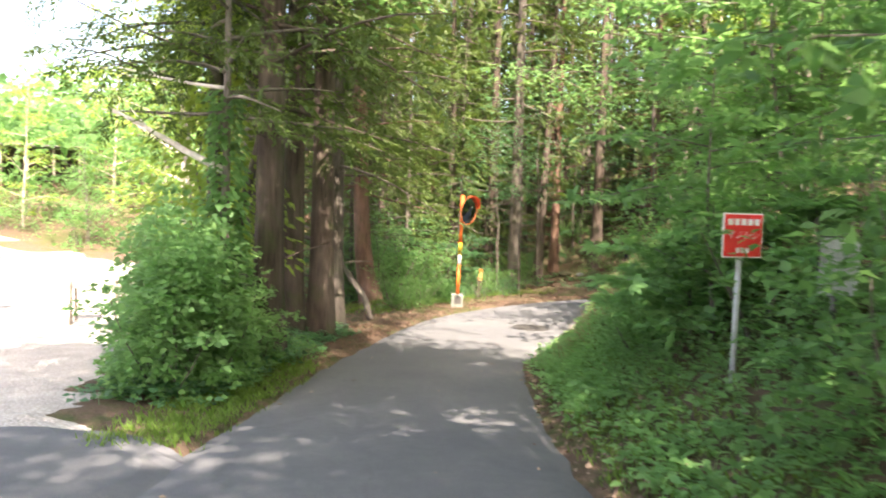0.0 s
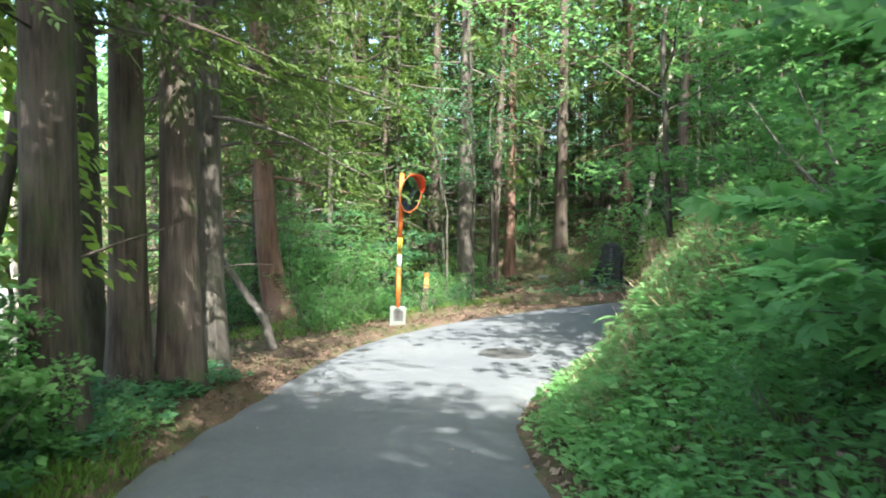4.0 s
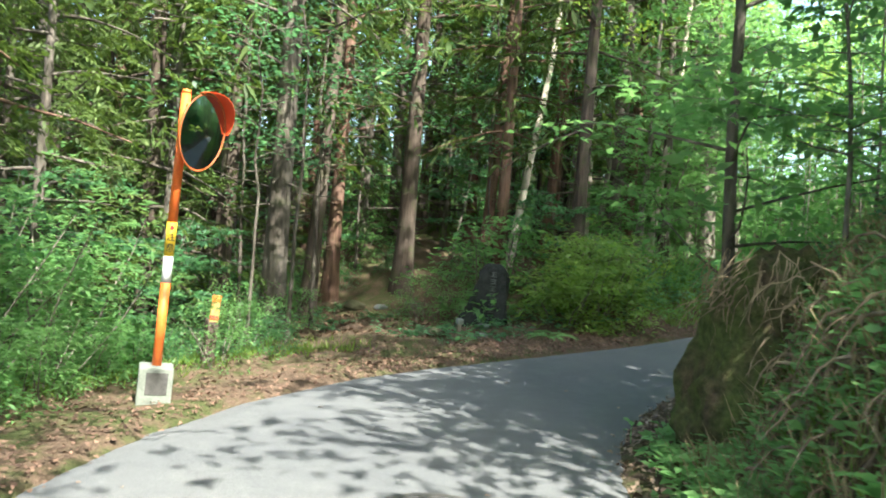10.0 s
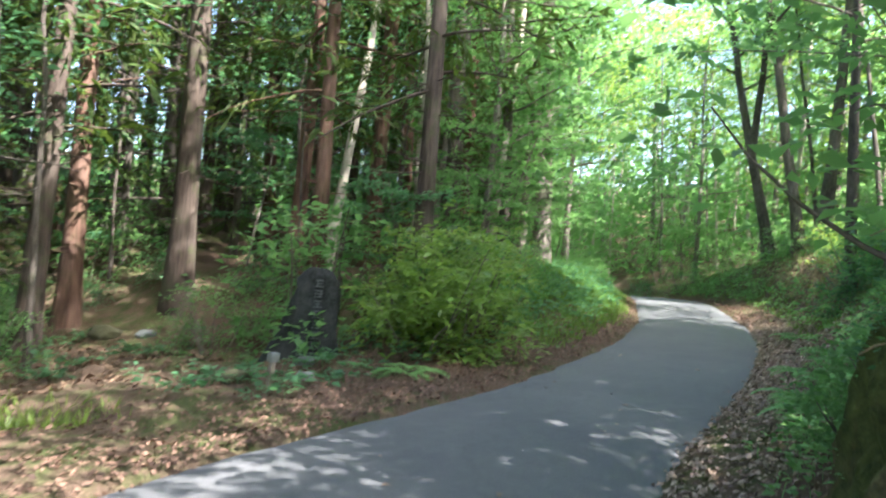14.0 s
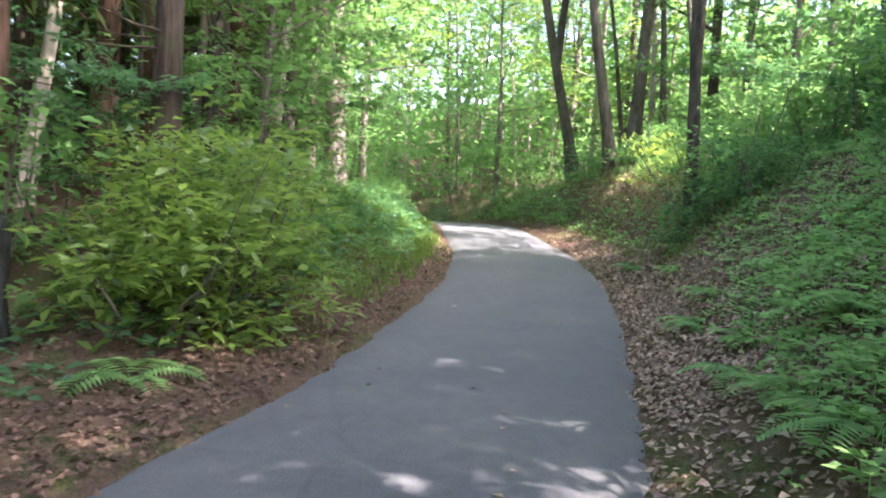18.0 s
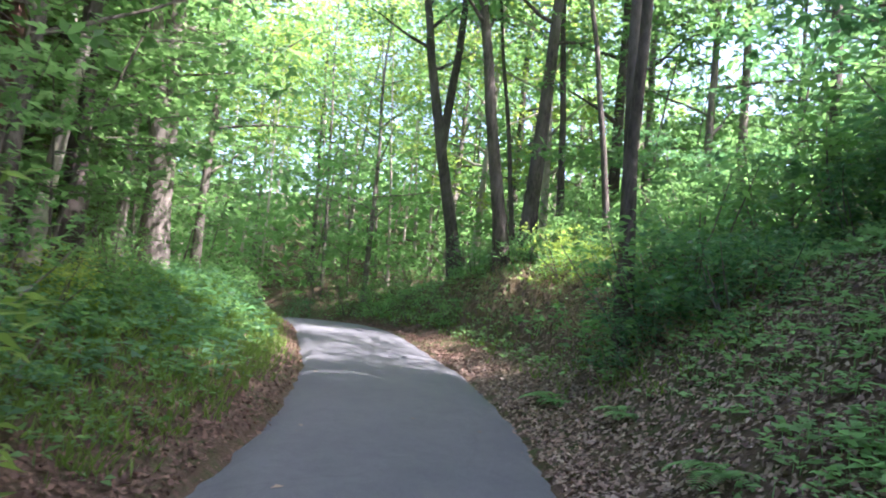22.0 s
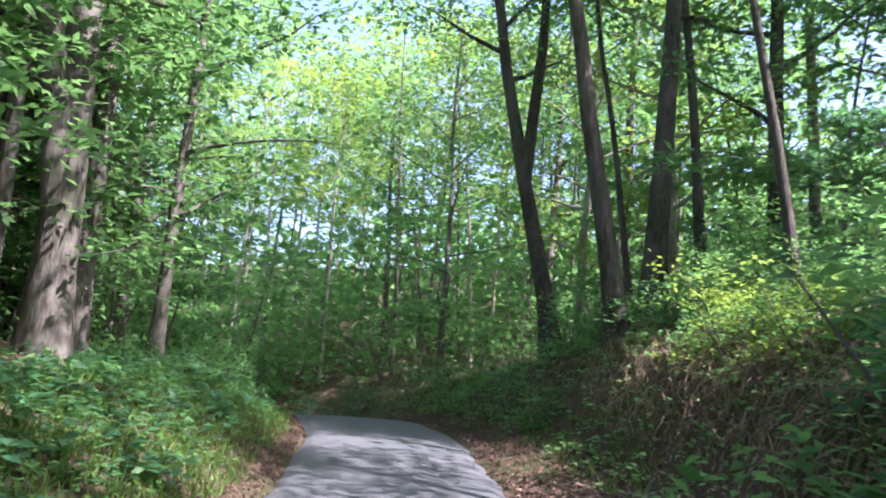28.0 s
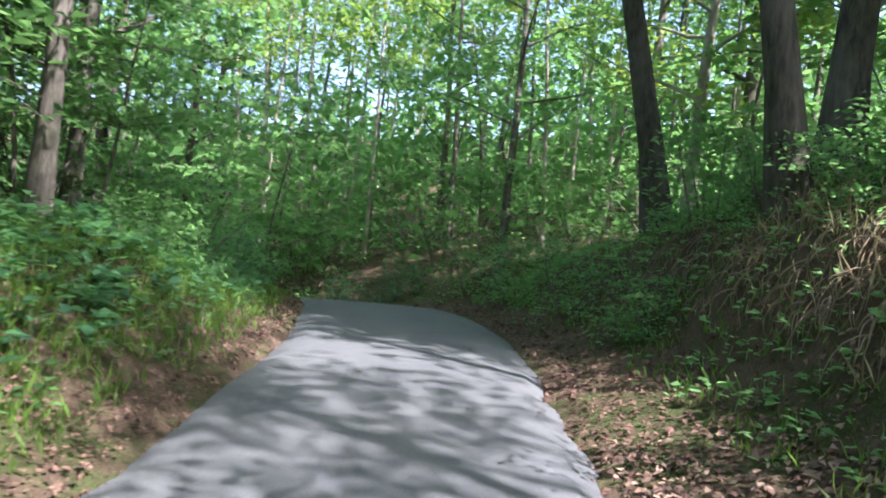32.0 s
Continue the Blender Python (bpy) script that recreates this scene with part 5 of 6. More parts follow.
def grass(name, label, spots, tall, seed, mat=GRASS, per=5, wide=0.012):
    rnd = np.random.default_rng(seed)
    p = np.repeat(np.concatenate(spots), per, 0)
    n = len(p)
    p = p + rnd.normal(0, 0.035, (n, 3)) * [1, 1, 0]
    D = np.array([0, 0, 1.0]) + rnd.normal(0, 0.5, (n, 3)) * [1, 1, 0.2]
    L = tall * rnd.uniform(0.4, 1.4, n)
    V, F = leaves(p, D, rnd.normal(0, 1, (n, 3)), L, wide * rnd.uniform(0.6, 1.6, n), 0.3)
    return tagged(new(name, mesh_of(name, V, F, mat)), label, "grass", kind="stuff")


r2 = np.random.default_rng(95)
grass("verge_grass", "short green grass on the verges near the junction", [on_ground(r2, 800, S["sign"] - 0.4, S["sign"] + 4, 0.05, 0.75, -1), on_ground(r2, 1500, S["start"], S["bend0"], 0.2, 1.2, 1)], 0.1, 96)
grass("wood_edge_grass", "thin grass among litter at the edge of the cedar wood", [on_ground(r2, 900, S["bend1"] - 1.5, S["junc"] + 0.5, 1.3, 3.4, -1)], 0.13, 197)
grass("bank_grass", "long green grass hanging on the banks", [on_ground(r2, 2600, S["bend0"] - 3, S["junc"], 0.5, 2.4, 1), on_ground(r2, 5200, S["mid"] - 2, S["end"], 0.35, 2.0, -1), on_ground(r2, 900, S["mid"], S["end"], 0.7, 2.4, 1)], 0.12, 97)
grass("dry_grass", "dry straw-coloured grass and roots hanging over the cut bank", [on_ground(r2, 3200, S["bend0"] - 1.5, S["junc"] - 0.8, 0.5, 1.9, 1), on_ground(r2, 420, S["mid"] + 1, S["late"] + 3, 1.25, 1.9, 1)], 0.24, 98, STRAW, 4, 0.008)


def herbs(name, label, spots, size, seed, mat, per=7, tall=0.12):
    """Low broad-leaved plants: rosettes of leaves on short stalks."""
    rnd = np.random.default_rng(seed)
    c = np.concatenate(spots)
    h = tall * rnd.uniform(0.4, 1.8, len(c))
    p = np.repeat(c, per, 0)
    n = len(p)
    a = rnd.uniform(0, 6.28, n)
    hh = np.repeat(h, per) * rnd.uniform(0.4, 1.0, n)
    p = p + np.stack([np.cos(a) * 0.04, np.sin(a) * 0.04, hh], 1)
    D = np.stack([np.cos(a), np.sin(a), rnd.uniform(-0.2, 0.5, n)], 1)
    L = size * rnd.uniform(0.5, 1.4, n)
    V, F = leaves(p, D, np.array([0, 0, 1.0]) + rnd.normal(0, 0.3, (n, 3)), L, L * 0.6, 0.15)
    stalks = leaves(c, np.array([0, 0, 1.0]) + rnd.normal(0, 0.1, c.shape), rnd.normal(0, 1, c.shape), h, 0.008)
    return tagged(new(name, mesh_of(name, *merge([(V, F), stalks]), mat)), label, "undergrowth", kind="stuff")


r3 = np.random.default_rng(99)
herbs("bank_herbs", "low green weeds and seedlings covering the bank", [on_ground(r3, 2200, S["start"], S["bend0"], 0.35, 2.2, 1), on_ground(r3, 3600, S["bend0"] - 4, S["junc"] - 1, 0.25, 2.2, 1)], 0.08, 100, HERB, 7, 0.12)
herbs("bank_herbs", "bright broad-leaved weeds on the steep bank by the bend", [on_ground(r3, 1500, S["bend0"] - 2.5, S["bend1"] - 0.5, 0.3, 1.5, 1)], 0.078, 104, HERB, 6, 0.13)
herbs("bank_herbs", "scattered green weeds among dead leaves", [on_ground(r3, 4200, S["junc"], S["mid"] - 2, 0.75, 3.2, 1, 0.85), on_ground(r3, 1500, S["mid"] - 2.5, S["late"] - 2, 0.9, 3.2, 1, 0.6), on_ground(r3, 900, S["late"] - 2, S["end"], 0.8, 2.4, 1)], 0.068, 101, HERB, 6, 0.08)
herbs("bank_herbs", "lush green weeds on the grassy left bank", [on_ground(r3, 1400, S["mid"] - 2, S["end"] - 2, 0.45, 2.3, -1)], 0.065, 103, LEAF, 6, 0.09)
herbs("verge_herbs", "low ivy and weeds on the shaded verge", [on_ground(r3, 700, S["sign"] + 1, S["bend0"] + 1, 0.45, 1.6, -1), on_ground(r3, 190, S["junc"] + 1, S["mid"], 0.9, 2.2, -1), on_ground(r3, 900, S["mid"], S["end"], 0.6, 2.2, -1), on_ground(r3, 300, S["bend1"], S["stone"], 3.5, 8, -1)], 0.1, 102, LEAF_BLUE, 7, 0.12)

# ---- the sunlit lot beside the junction ----
lot = bmesh.new()
rim = [(-2.6, 4.6), (-2.75, 6.6), (-3.7, 8.4), (-4.3, 11.5), (-4.6, 15.0), (-5.2, 19.0), (-7.0, 24.0), (-15, 25), (-24, 18), (-24, 2), (-14, -2), (-5.0, 0.5), (-3.2, 2.6)]
ring = []
for (x0, y0), (x1, y1) in zip(rim, rim[1:] + rim[:1]):
    for k in range(5):
        u = k / 5
        ring.append((x0 + (x1 - x0) * u + rng.normal(0, 0.05), y0 + (y1 - y0) * u + rng.normal(0, 0.05)))
cx, cy = -10.0, 8.0
rows = []
for f in np.linspace(1, 0, 9)[:-1]:
    rows.append([lot.verts.new((cx + (x - cx) * f, cy + (y - cy) * f, z_at(cx + (x - cx) * f, cy + (y - cy) * f) + (0.04 if f < 1 else -0.03))) for x, y in ring])
mid = lot.verts.new((cx, cy, z_at(cx, cy) + 0.04))
for a, b in zip(rows, rows[1:]):
    for i in range(len(ring)):
        j = (i + 1) % len(ring)
        lot.faces.new((a[i], a[j], b[j], b[i]))
for i in range(len(ring)):
    lot.faces.new((rows[-1][i], rows[-1][(i + 1) % len(ring)], mid))
lot_me = bpy.data.meshes.new("gravel_lot")
lot.to_mesh(lot_me)
lot.free()
lot_me.materials.append(GRAVEL)
tagged(new("gravel_lot", lot_me), "pale sunlit gravel lot beside the lane", "ground", kind="structure")


# asphalt mouth of the side road
sr = bmesh.new()
sx = np.linspace(0, 1, 15)
grid = []
for j, y in enumerate(np.linspace(0.6, 6.1, 24)):
    far_x = -3.0 - 2.6 * min(1, max(0, (6.4 - y) / 2.2)) ** 0.5 - 0.3 * math.sin(y * 2.1)
    near_x = -1.5 - 1.1 * max(0, (y - 4.9) / 1.2) ** 1.5
    grid.append([sr.verts.new((near_x + (far_x - near_x) * u, y, z_at(near_x + (far_x - near_x) * u, y) + (0.05 if abs(near_x + (far_x - near_x) * u + 0.45) < 1.5 else 0.03 - 0.1 * (u > 0.99 or j == 0)))) for u in sx])
for a, b in zip(grid, grid[1:]):
    for i in range(len(sx) - 1):
        sr.faces.new((a[i], b[i], b[i + 1], a[i + 1]))
sr_me = bpy.data.meshes.new("side_road")
sr.to_mesh(sr_me)
sr.free()
sr_me.materials.append(ASPHALT)
tagged(new("side_road", sr_me), "worn asphalt mouth of a side road", "road", kind="structure")


# ---- made things ----
def writing(body, size, mat, parent, m, name="lettering"):
    """Lettering as a flat mesh, at the pose m under parent."""
    cu = bpy.data.curves.new(name, "FONT")
    cu.body, cu.size, cu.align_x, cu.align_y, cu.extrude = body, size, "CENTER", "CENTER", 0.0006
    tmp = bpy.data.objects.new(name, cu)
    me = bpy.data.meshes.new_from_object(tmp)
    bpy.data.objects.remove(tmp)
    me.materials.clear()
    me.materials.append(mat)
    ob = new(name, me)
    ob.parent = parent
    ob.matrix_basis = m
    return ob


def sign_board(x, y, z, w, h, face, frame_mat, turn, post_mat, rows, label, category="sign"):
    """A flat board on a post, facing along -y before its turn. rows: bars of lettering (z, width, height)."""
    g = z_at(x, y)
    ob = empty("road_sign", pose(x, y, g, 0, 0, turn), label, category)
    top = z - g
    part("post", cyl_bm(0.024, top + h / 2 + 0.25, (0, 0.03, -0.25), 14), post_mat, ob, "pale weathered metal post")
    board = part("board", box_bm(w, 0.012, h, (0, 0, top), 0.004), frame_mat, ob)
    part("face", box_bm(w - 0.02, 0.004, h - 0.02, (0, -0.0085, top), 0), face, board)
    for dz, bw, bh in rows:
        n = max(1, int(bw / bh))
        for i in range(n):
            part("letter_bar", box_bm(bw / n * 0.72, 0.002, bh, (-bw / 2 + (i + 0.5) * bw / n, -0.012, top + dz), 0), WHITE, board)
    for dz in (-h * 0.3, h * 0.3):
        part("clamp", box_bm(0.07, 0.03, 0.025, (0, 0.022, top + dz), 0.004), IRON, ob)
    return ob, board, top


red, red_board, rt = sign_board(2.32, 5.87, 1.27, 0.335, 0.345, RED, WHITE, 10, GREY_BOARD, [(0.105, 0.28, 0.05), (-0.115, 0.12, 0.04)], "red warning sign with white lettering on a pale post")
writing("イノシシ", 0.068, WHITE, red_board, pose(0, -0.0125, rt + 0.0, 90))
white, wb, wt = sign_board(2.86, 5.45, 1.08, 0.34, 0.44, GREY_BOARD, IRON, 10, IRON, [], "weathered white notice board among the leaves", "notice board")

# traffic mirror
RIM = plain("faded_rim_paint", (0.32, 0.1, 0.04), 0.5, 0, 0.3)
HOOD = plain("red_orange_hood", (0.75, 0.075, 0.02), 0.45, 0, 0.2)
g = z_at(0.36, 17.5)
tm = empty("traffic_mirror", pose(0.36, 17.5, g, 0, 1.5, 0), "orange convex traffic mirror on a striped pole", "traffic mirror")
Z0, Z1 = -0.72 - g, 1.58 - g
part("base", box_bm(0.27, 0.27, 0.34, (0, 0, Z0 - 0.14), 0.015), CONCRETE, tm, "pale concrete footing block")
part("plate", box_bm(0.17, 0.006, 0.18, (0.01, -0.138, Z0 - 0.1), 0.002), IRON, tm)
lo = [(Z0 + 0.02, 0.0 - g, ORANGE, ""), (-0.0 - g, 0.22 - g, WHITE, "white reflective band"), (0.22 - g, 0.5 - g, YELLOW, "yellow caution sticker"), (0.5 - g, Z1, ORANGE, "")]
for a, b, mt, lb in lo:
    part("pole", cyl_bm(0.038 if mt is ORANGE else 0.0395, b - a, (0, 0, a), 24), mt, tm, lb)
part("pole_cap", cyl_bm(0.042, 0.03, (0, 0, Z1), 20, 0.03), ORANGE, tm)
part("dot", cyl_bm(0.019, 0.004, (0, 0, 0), 18), RED, tm).matrix_basis = pose(0, -0.038, 0.455 - g, 90)
writing("注", 0.075, BLACK, tm, pose(0, -0.0415, 0.375 - g, 90))
writing("意", 0.075, BLACK, tm, pose(0, -0.0415, 0.285 - g, 90))
mz = 1.27 - g
facing = pose(0.12, -0.06, mz, 97, 0, 54)
dish = bmesh.new()
R, sag = 0.31, 0.045
rings = []
for i in range(9):
    r = R * i / 8
    rings.append([dish.verts.new((r * math.cos(a), r * math.sin(a), 0.05 + sag * (1 - (r / R) ** 2))) for a in np.arange(40) * 2 * math.pi / 40] if i else [dish.verts.new((0, 0, 0.05 + sag))])
for i in range(40):
    dish.faces.new((rings[0][0], rings[1][i], rings[1][(i + 1) % 40]))
for a, b in zip(rings[1:], rings[2:]):
    for i in range(40):
        dish.faces.new((a[i], b[i], b[(i + 1) % 40], a[(i + 1) % 40]))
for f in dish.faces:
    f.smooth = True
part("mirror", dish, MIRROR, tm, "convex mirror reflecting trees and lane").matrix_basis = facing
part("back_shell", cyl_bm(R - 0.03, 0.05, (0, 0, 0), 40, R + 0.006), ORANGE, tm).matrix_basis = facing
rim_v, rim_f = tube([((R + 0.012) * math.cos(a), (R + 0.012) * math.sin(a), 0.05) for a in np.linspace(0, 2 * math.pi, 41)], np.full(41, 0.005), 8)
part("rim", mesh_of("rim", rim_v, rim_f, RIM, True), None, tm).matrix_basis = facing
vis = bmesh.new()
arcs = np.radians(np.linspace(6, 116, 25))
quad = []
for a in arcs:
    dep = 0.015 + 0.085 * max(0.0, math.sin(math.pi * (a - 0.1) / math.radians(110))) ** 0.8
    quad.append([vis.verts.new(((R + rr) * math.cos(a), (R + rr) * math.sin(a), zz)) for rr, zz in ((0.022, 0.04), (0.03, 0.05 + dep), (0.034, 0.05 + dep), (0.026, 0.04))])
for p, q in zip(quad, quad[1:]):
    for i in range(4):
        vis.faces.new((p[i], q[i], q[(i + 1) % 4], p[(i + 1) % 4]))
vis.faces.new(quad[0])
vis.faces.new(quad[-1][::-1])
part("visor", vis, HOOD, tm, "red-orange hood over the mirror").matrix_basis = facing
part("bracket", box_bm(0.05, 0.12, 0.05, (0.03, -0.05, mz), 0.008), ORANGE, tm)
part("bracket", box_bm(0.05, 0.1, 0.04, (0.03, -0.04, mz + 0.2), 0.008), ORANGE, tm)

# manhole in the lane
mh = empty("manhole_cover", pose(1.75, 14.55, float(np.interp(s_at(1.75, 14.55), LINE_S, LINE[:, 2])) + 0.02, 0, 0, 20), "round cast-iron manhole cover in a worn concrete ring", "manhole cover")


def flat_ring(r0, r1, z, h, sides=48):
    bm = bmesh.new()
    v = [[bm.verts.new((r * math.cos(a), r * math.sin(a), zz)) for a in np.arange(sides) * 2 * math.pi / sides] for r, zz in ((r1, z - 0.03), (r1, z + h), (r0, z + h), (r0, z - 0.03))]
    for a, b in zip(v, v[1:]):
        for i in range(sides):
            bm.faces.new((a[i], a[(i + 1) % sides], b[(i + 1) % sides], b[i]))
    return bm


part("collar", flat_ring(0.37, 0.46, 0, 0.008), ASPHALT, mh, "worn tar collar")
part("frame", flat_ring(0.325, 0.365, 0, 0.016), IRON, mh)
part("cover", cyl_bm(0.318, 0.03, (0, 0, -0.018), 48), IRON, mh)
for i in range(4):
    part("rib", flat_ring(0.05 + 0.065 * i, 0.075 + 0.065 * i, 0, 0.017, 32), IRON, mh)

# stone monument
def rough_block(w, d, h, seed, slope=0.15, cuts=7, jag=0.03):
    bm = bmesh.new()
    bmesh.ops.create_cube(bm, size=1, matrix=Matrix.Translation((0, 0, h / 2)) @ Matrix.Diagonal((w, d, h, 1)))
    bmesh.ops.subdivide_edges(bm, edges=bm.edges[:], cuts=cuts, use_grid_fill=True)
    for v in bm.verts:
        u = v.co.z / h
        edge = 1 - 0.12 * u**3 - slope * (1 - u) ** 2 * -1 * 0.3
        v.co.x *= edge
        v.co.y *= edge * (1 - 0.25 * u)
        if u > 0.75:
            v.co.z -= 0.5 * (abs(v.co.x) / (w / 2)) ** 3 * (u - 0.75) * h
        nv = noise.noise_vector(v.co * 4 + Vector((seed, 0, 0))) * jag + noise.noise_vector(v.co * 13 + Vector((seed, 5, 0))) * jag * 0.4 + noise.noise_vector(v.co * 31 + Vector((seed, 9, 0))) * jag * 0.15
        v.co += nv
    for f in bm.faces:
        f.smooth = True
    return bm


STONE_CUT = plain("worn_carving", (0.105, 0.115, 0.11), 0.9, 0, 0.4, 9)
mx, my = 5.52, 21.98
mon = empty("stone_monument", pose(mx, my, -1.12, 0, 1.5, -34), "dark upright inscribed stone leaning on a rough boulder", "monument")
slab = part("slab", rough_block(0.5, 0.26, 1.36, 3, 0.5, 16, 0.035), STONE, mon)
flank = rough_block(0.62, 0.4, 1.2, 8, 0.9, 14, 0.09)
for v in flank.verts:
    u = max(0.0, v.co.z) / 1.2
    v.co.x = v.co.x * (1 - 0.62 * u) - 0.3 + 0.2 * u
    v.co.y = v.co.y * (1 - 0.3 * u) + 0.05
part("boulder", flank, STONE, mon, "dark lichen-flecked boulder behind the slab")
for i in range(9):
    bz = 1.2 - 0.115 * i
    for k, (dx, dz, bw, bh) in enumerate(((0, 0.034, 0.085, 0.013), (0, 0.0, 0.06 + 0.03 * (i % 2), 0.012), (0, -0.034, 0.09, 0.013), ((-0.02, 0.022, 0.0)[i % 3], 0, 0.013, 0.08))):
        part("carved_stroke", box_bm(bw, 0.03, bh, (0.02 + dx, -0.165 + 0.026 * bz, bz + dz), 0.003), STONE_CUT, slab)

for i, (x, y) in enumerate(((4.75, 21.95), (6.35, 22.05), (6.15, 22.35), (4.9, 22.3))):
    tuft = copy_thing((bushes[4], bushes[1])[i % 2], pose(x, y, z_at(x, y) - 0.03, 0, 0, 80 * i) @ Matrix.Scale(0.16 + 0.02 * i, 4))
    tuft["label"] = "small leafy plant at the foot of the monument"
# small post beside it
px, py = 4.5, 20.85
sp = empty("marker_post", pose(px, py, z_at(px, py), 4, 2, 10), "short grey marker post with a pale top", "post")
part("shaft", box_bm(0.05, 0.05, 0.3, (0, 0, 0.08), 0.006), WOOD_GREY, sp)
part("head", box_bm(0.1, 0.08, 0.09, (0, 0, 0.27), 0.02), STONE_PALE, sp, "pale worn head")

# old post with a faded notice
px, py = 0.95, 19.6
op = empty("notice_post", pose(px, py, z_at(px, py), 0, 3, 15), "dark wooden post with a faded red and white notice", "post")
part("shaft", box_bm(0.13, 0.11, 0.62, (0, 0, 0.17), 0.02), SHED_DARK, op)
part("notice", box_bm(0.1, 0.02, 0.3, (0, -0.05, 0.6), 0.004), plain("faded_yellow_paint", (0.42, 0.28, 0.09), 0.7, 0, 0.35), op, "faded yellow notice strip")
part("stripe", box_bm(0.1, 0.006, 0.07, (0, -0.063, 0.71), 0), ORANGE, op)
part("stripe", box_bm(0.1, 0.006, 0.05, (0, -0.063, 0.5), 0), RED, op)

rl = np.random.default_rng(110)
for i, (p, w, ln, r) in enumerate((((-2.7, 9.25, 1.75), (-1, 0.1, 0.42), 1.6, 0.05), ((-2.7, 9.3, 2.75), (-1, 0.2, 0.05), 1.4, 0.025), ((-2.6, 11.2, 3.3), (0.7, -0.5, 0.4), 0.7, 0.018))):
    pts = curve_points(rl, p, w, ln, 0.12, 7)
    limb = new("dead_branch", mesh_of("dead_branch", *merge([tube(pts, np.linspace(r, r * 0.4, 7), 7), tube(curve_points(rl, pts[4], (-0.6, 0.2, 0.7), ln * 0.25, 0.2, 4), np.linspace(r * 0.4, 0.004, 4), 5)]), DEADWOOD, True))
    tagged(limb, "bleached bare dead branch", "branch", "dead branches")

# leaning sapling trunk between the cedars
pts = np.array([(-1.35, 14.95, z_at(-1.35, 14.95) - 0.15), (-1.55, 15.05, -0.5), (-1.9, 15.15, -0.05), (-2.2, 15.2, 0.35), (-2.6, 15.2, 0.6), (-3.1, 15.2, 0.75)])
tagged(new("leaning_trunk", mesh_of("leaning_trunk", *tube(pts, np.linspace(0.065, 0.04, 6), 9, 0.05), BARK_DARK, True)), "thin mossy trunk leaning away from the lane", "tree trunk")

# cut rock face in the bend
def rock(name, x, y, z, size, seed, mat, label, turn=0):
    bm = bmesh.new()
    bmesh.ops.create_icosphere(bm, subdivisions=5 if max(size) > 0.4 else 3, radius=1)
    for v in bm.verts:
        n1 = -0.25 * abs(noise.noise(v.co * 2.2 + Vector((seed, 7, 1)))) - 0.1 * abs(noise.noise(v.co * 6 + Vector((seed, 2, 1)))) + noise.noise(v.co * 1.3 + Vector((seed, 0, 0))) * 0.28 + noise.noise(v.co * 3.5 + Vector((0, seed, 0))) * 0.12 + noise.noise(v.co * 9 + Vector((0, seed, 3))) * 0.035
        v.co = v.co * (1 + n1)
        v.co = Vector((v.co.x * size[0], v.co.y * size[1], v.co.z * size[2]))
    for f in bm.faces:
        f.smooth = True
    me = bpy.data.meshes.new(name)
    bm.to_mesh(me)
    bm.free()
    me.materials.append(mat)
    ob = new(name, me)
    ob.matrix_world = pose(x, y, z, 0, 0, turn)
    return tagged(ob, label, "rock", "rocks")


EARTH, _nt, _pb = material("mossy_earth", 0.95, 0, 0.15)
_v = coords(_nt)
_fine, _broad = noise_tex(_nt, _v, 16, 7, 0.7), noise_tex(_nt, coords(_nt, (1, 1, 0.35)), 3.2, 5)
_nt.links.new(mixed(_nt, ramp(_nt, _broad, [(0.34, (0, 0, 0)), (0.52, (0.95, 0.95, 0.95))]), ramp(_nt, _fine, [(0.3, (0.04, 0.03, 0.02)), (0.7, (0.16, 0.115, 0.075))]), ramp(_nt, _fine, [(0.3, (0.04, 0.055, 0.018)), (0.7, (0.13, 0.16, 0.05))])), _pb.inputs["Base Color"])
bump(_nt, _pb, mixed(_nt, 0.5, _fine, _broad), 1.0, 0.12)
rock("cut_rock", 4.42, 14.75, -0.45, (0.5, 0.8, 1.1), 4, EARTH, "dark mossy rock face cut into the bank", 30)
rock("cut_rock", 5.1, 15.45, -0.4, (0.55, 0.55, 0.95), 6, EARTH, "dark mossy rock face cut into the bank", 50)
for x, y, sz, mt, lb in ((4.05, 24.9, 0.16, MOSS_STONE, "mossy yellow-green stone beside the path"), (4.5, 24.6, 0.1, STONE_PALE, "small pale stone beside the path"), (5.2, 21.5, 0.09, STONE_PALE, "pale stone at the foot of the monument"), (5.0, 21.1, 0.09, STONE_PALE, "pale stone at the foot of the monument"), (4.3, 21.1, 0.13, MOSS_STONE, "mossy stone edging the path")):
    rock("stone", x, y, z_at(x, y) + sz * 0.2, (sz * 1.4, sz, sz * 0.7), x, mt, lb)
# roots and dead stalks hanging over the cut
rr = np.random.default_rng(120)
strands = []
for i in range(320):
    k = np.argmin(abs(LINE_S - rr.uniform(s_at(0.6, 13.4), s_at(3.7, 17.5))))
    p = np.r_[LINE[k, :2] + right2[k] * (LINE[k, 3] + rr.uniform(0.72, 1.5)), 0]
    p[2] = z_at(p[0], p[1]) + rr.uniform(0.0, 0.12)
    away = -np.r_[right2[k], 0]
    strands.append(tube(curve_points(rr, p, away + rr.normal(0, 0.35, 3) + [0, 0, rr.uniform(-0.2, 0.5)], rr.uniform(0.2, 0.5), 0.6, 6, -3.2), np.linspace(rr.uniform(0.004, 0.018), 0.003, 6), 4))
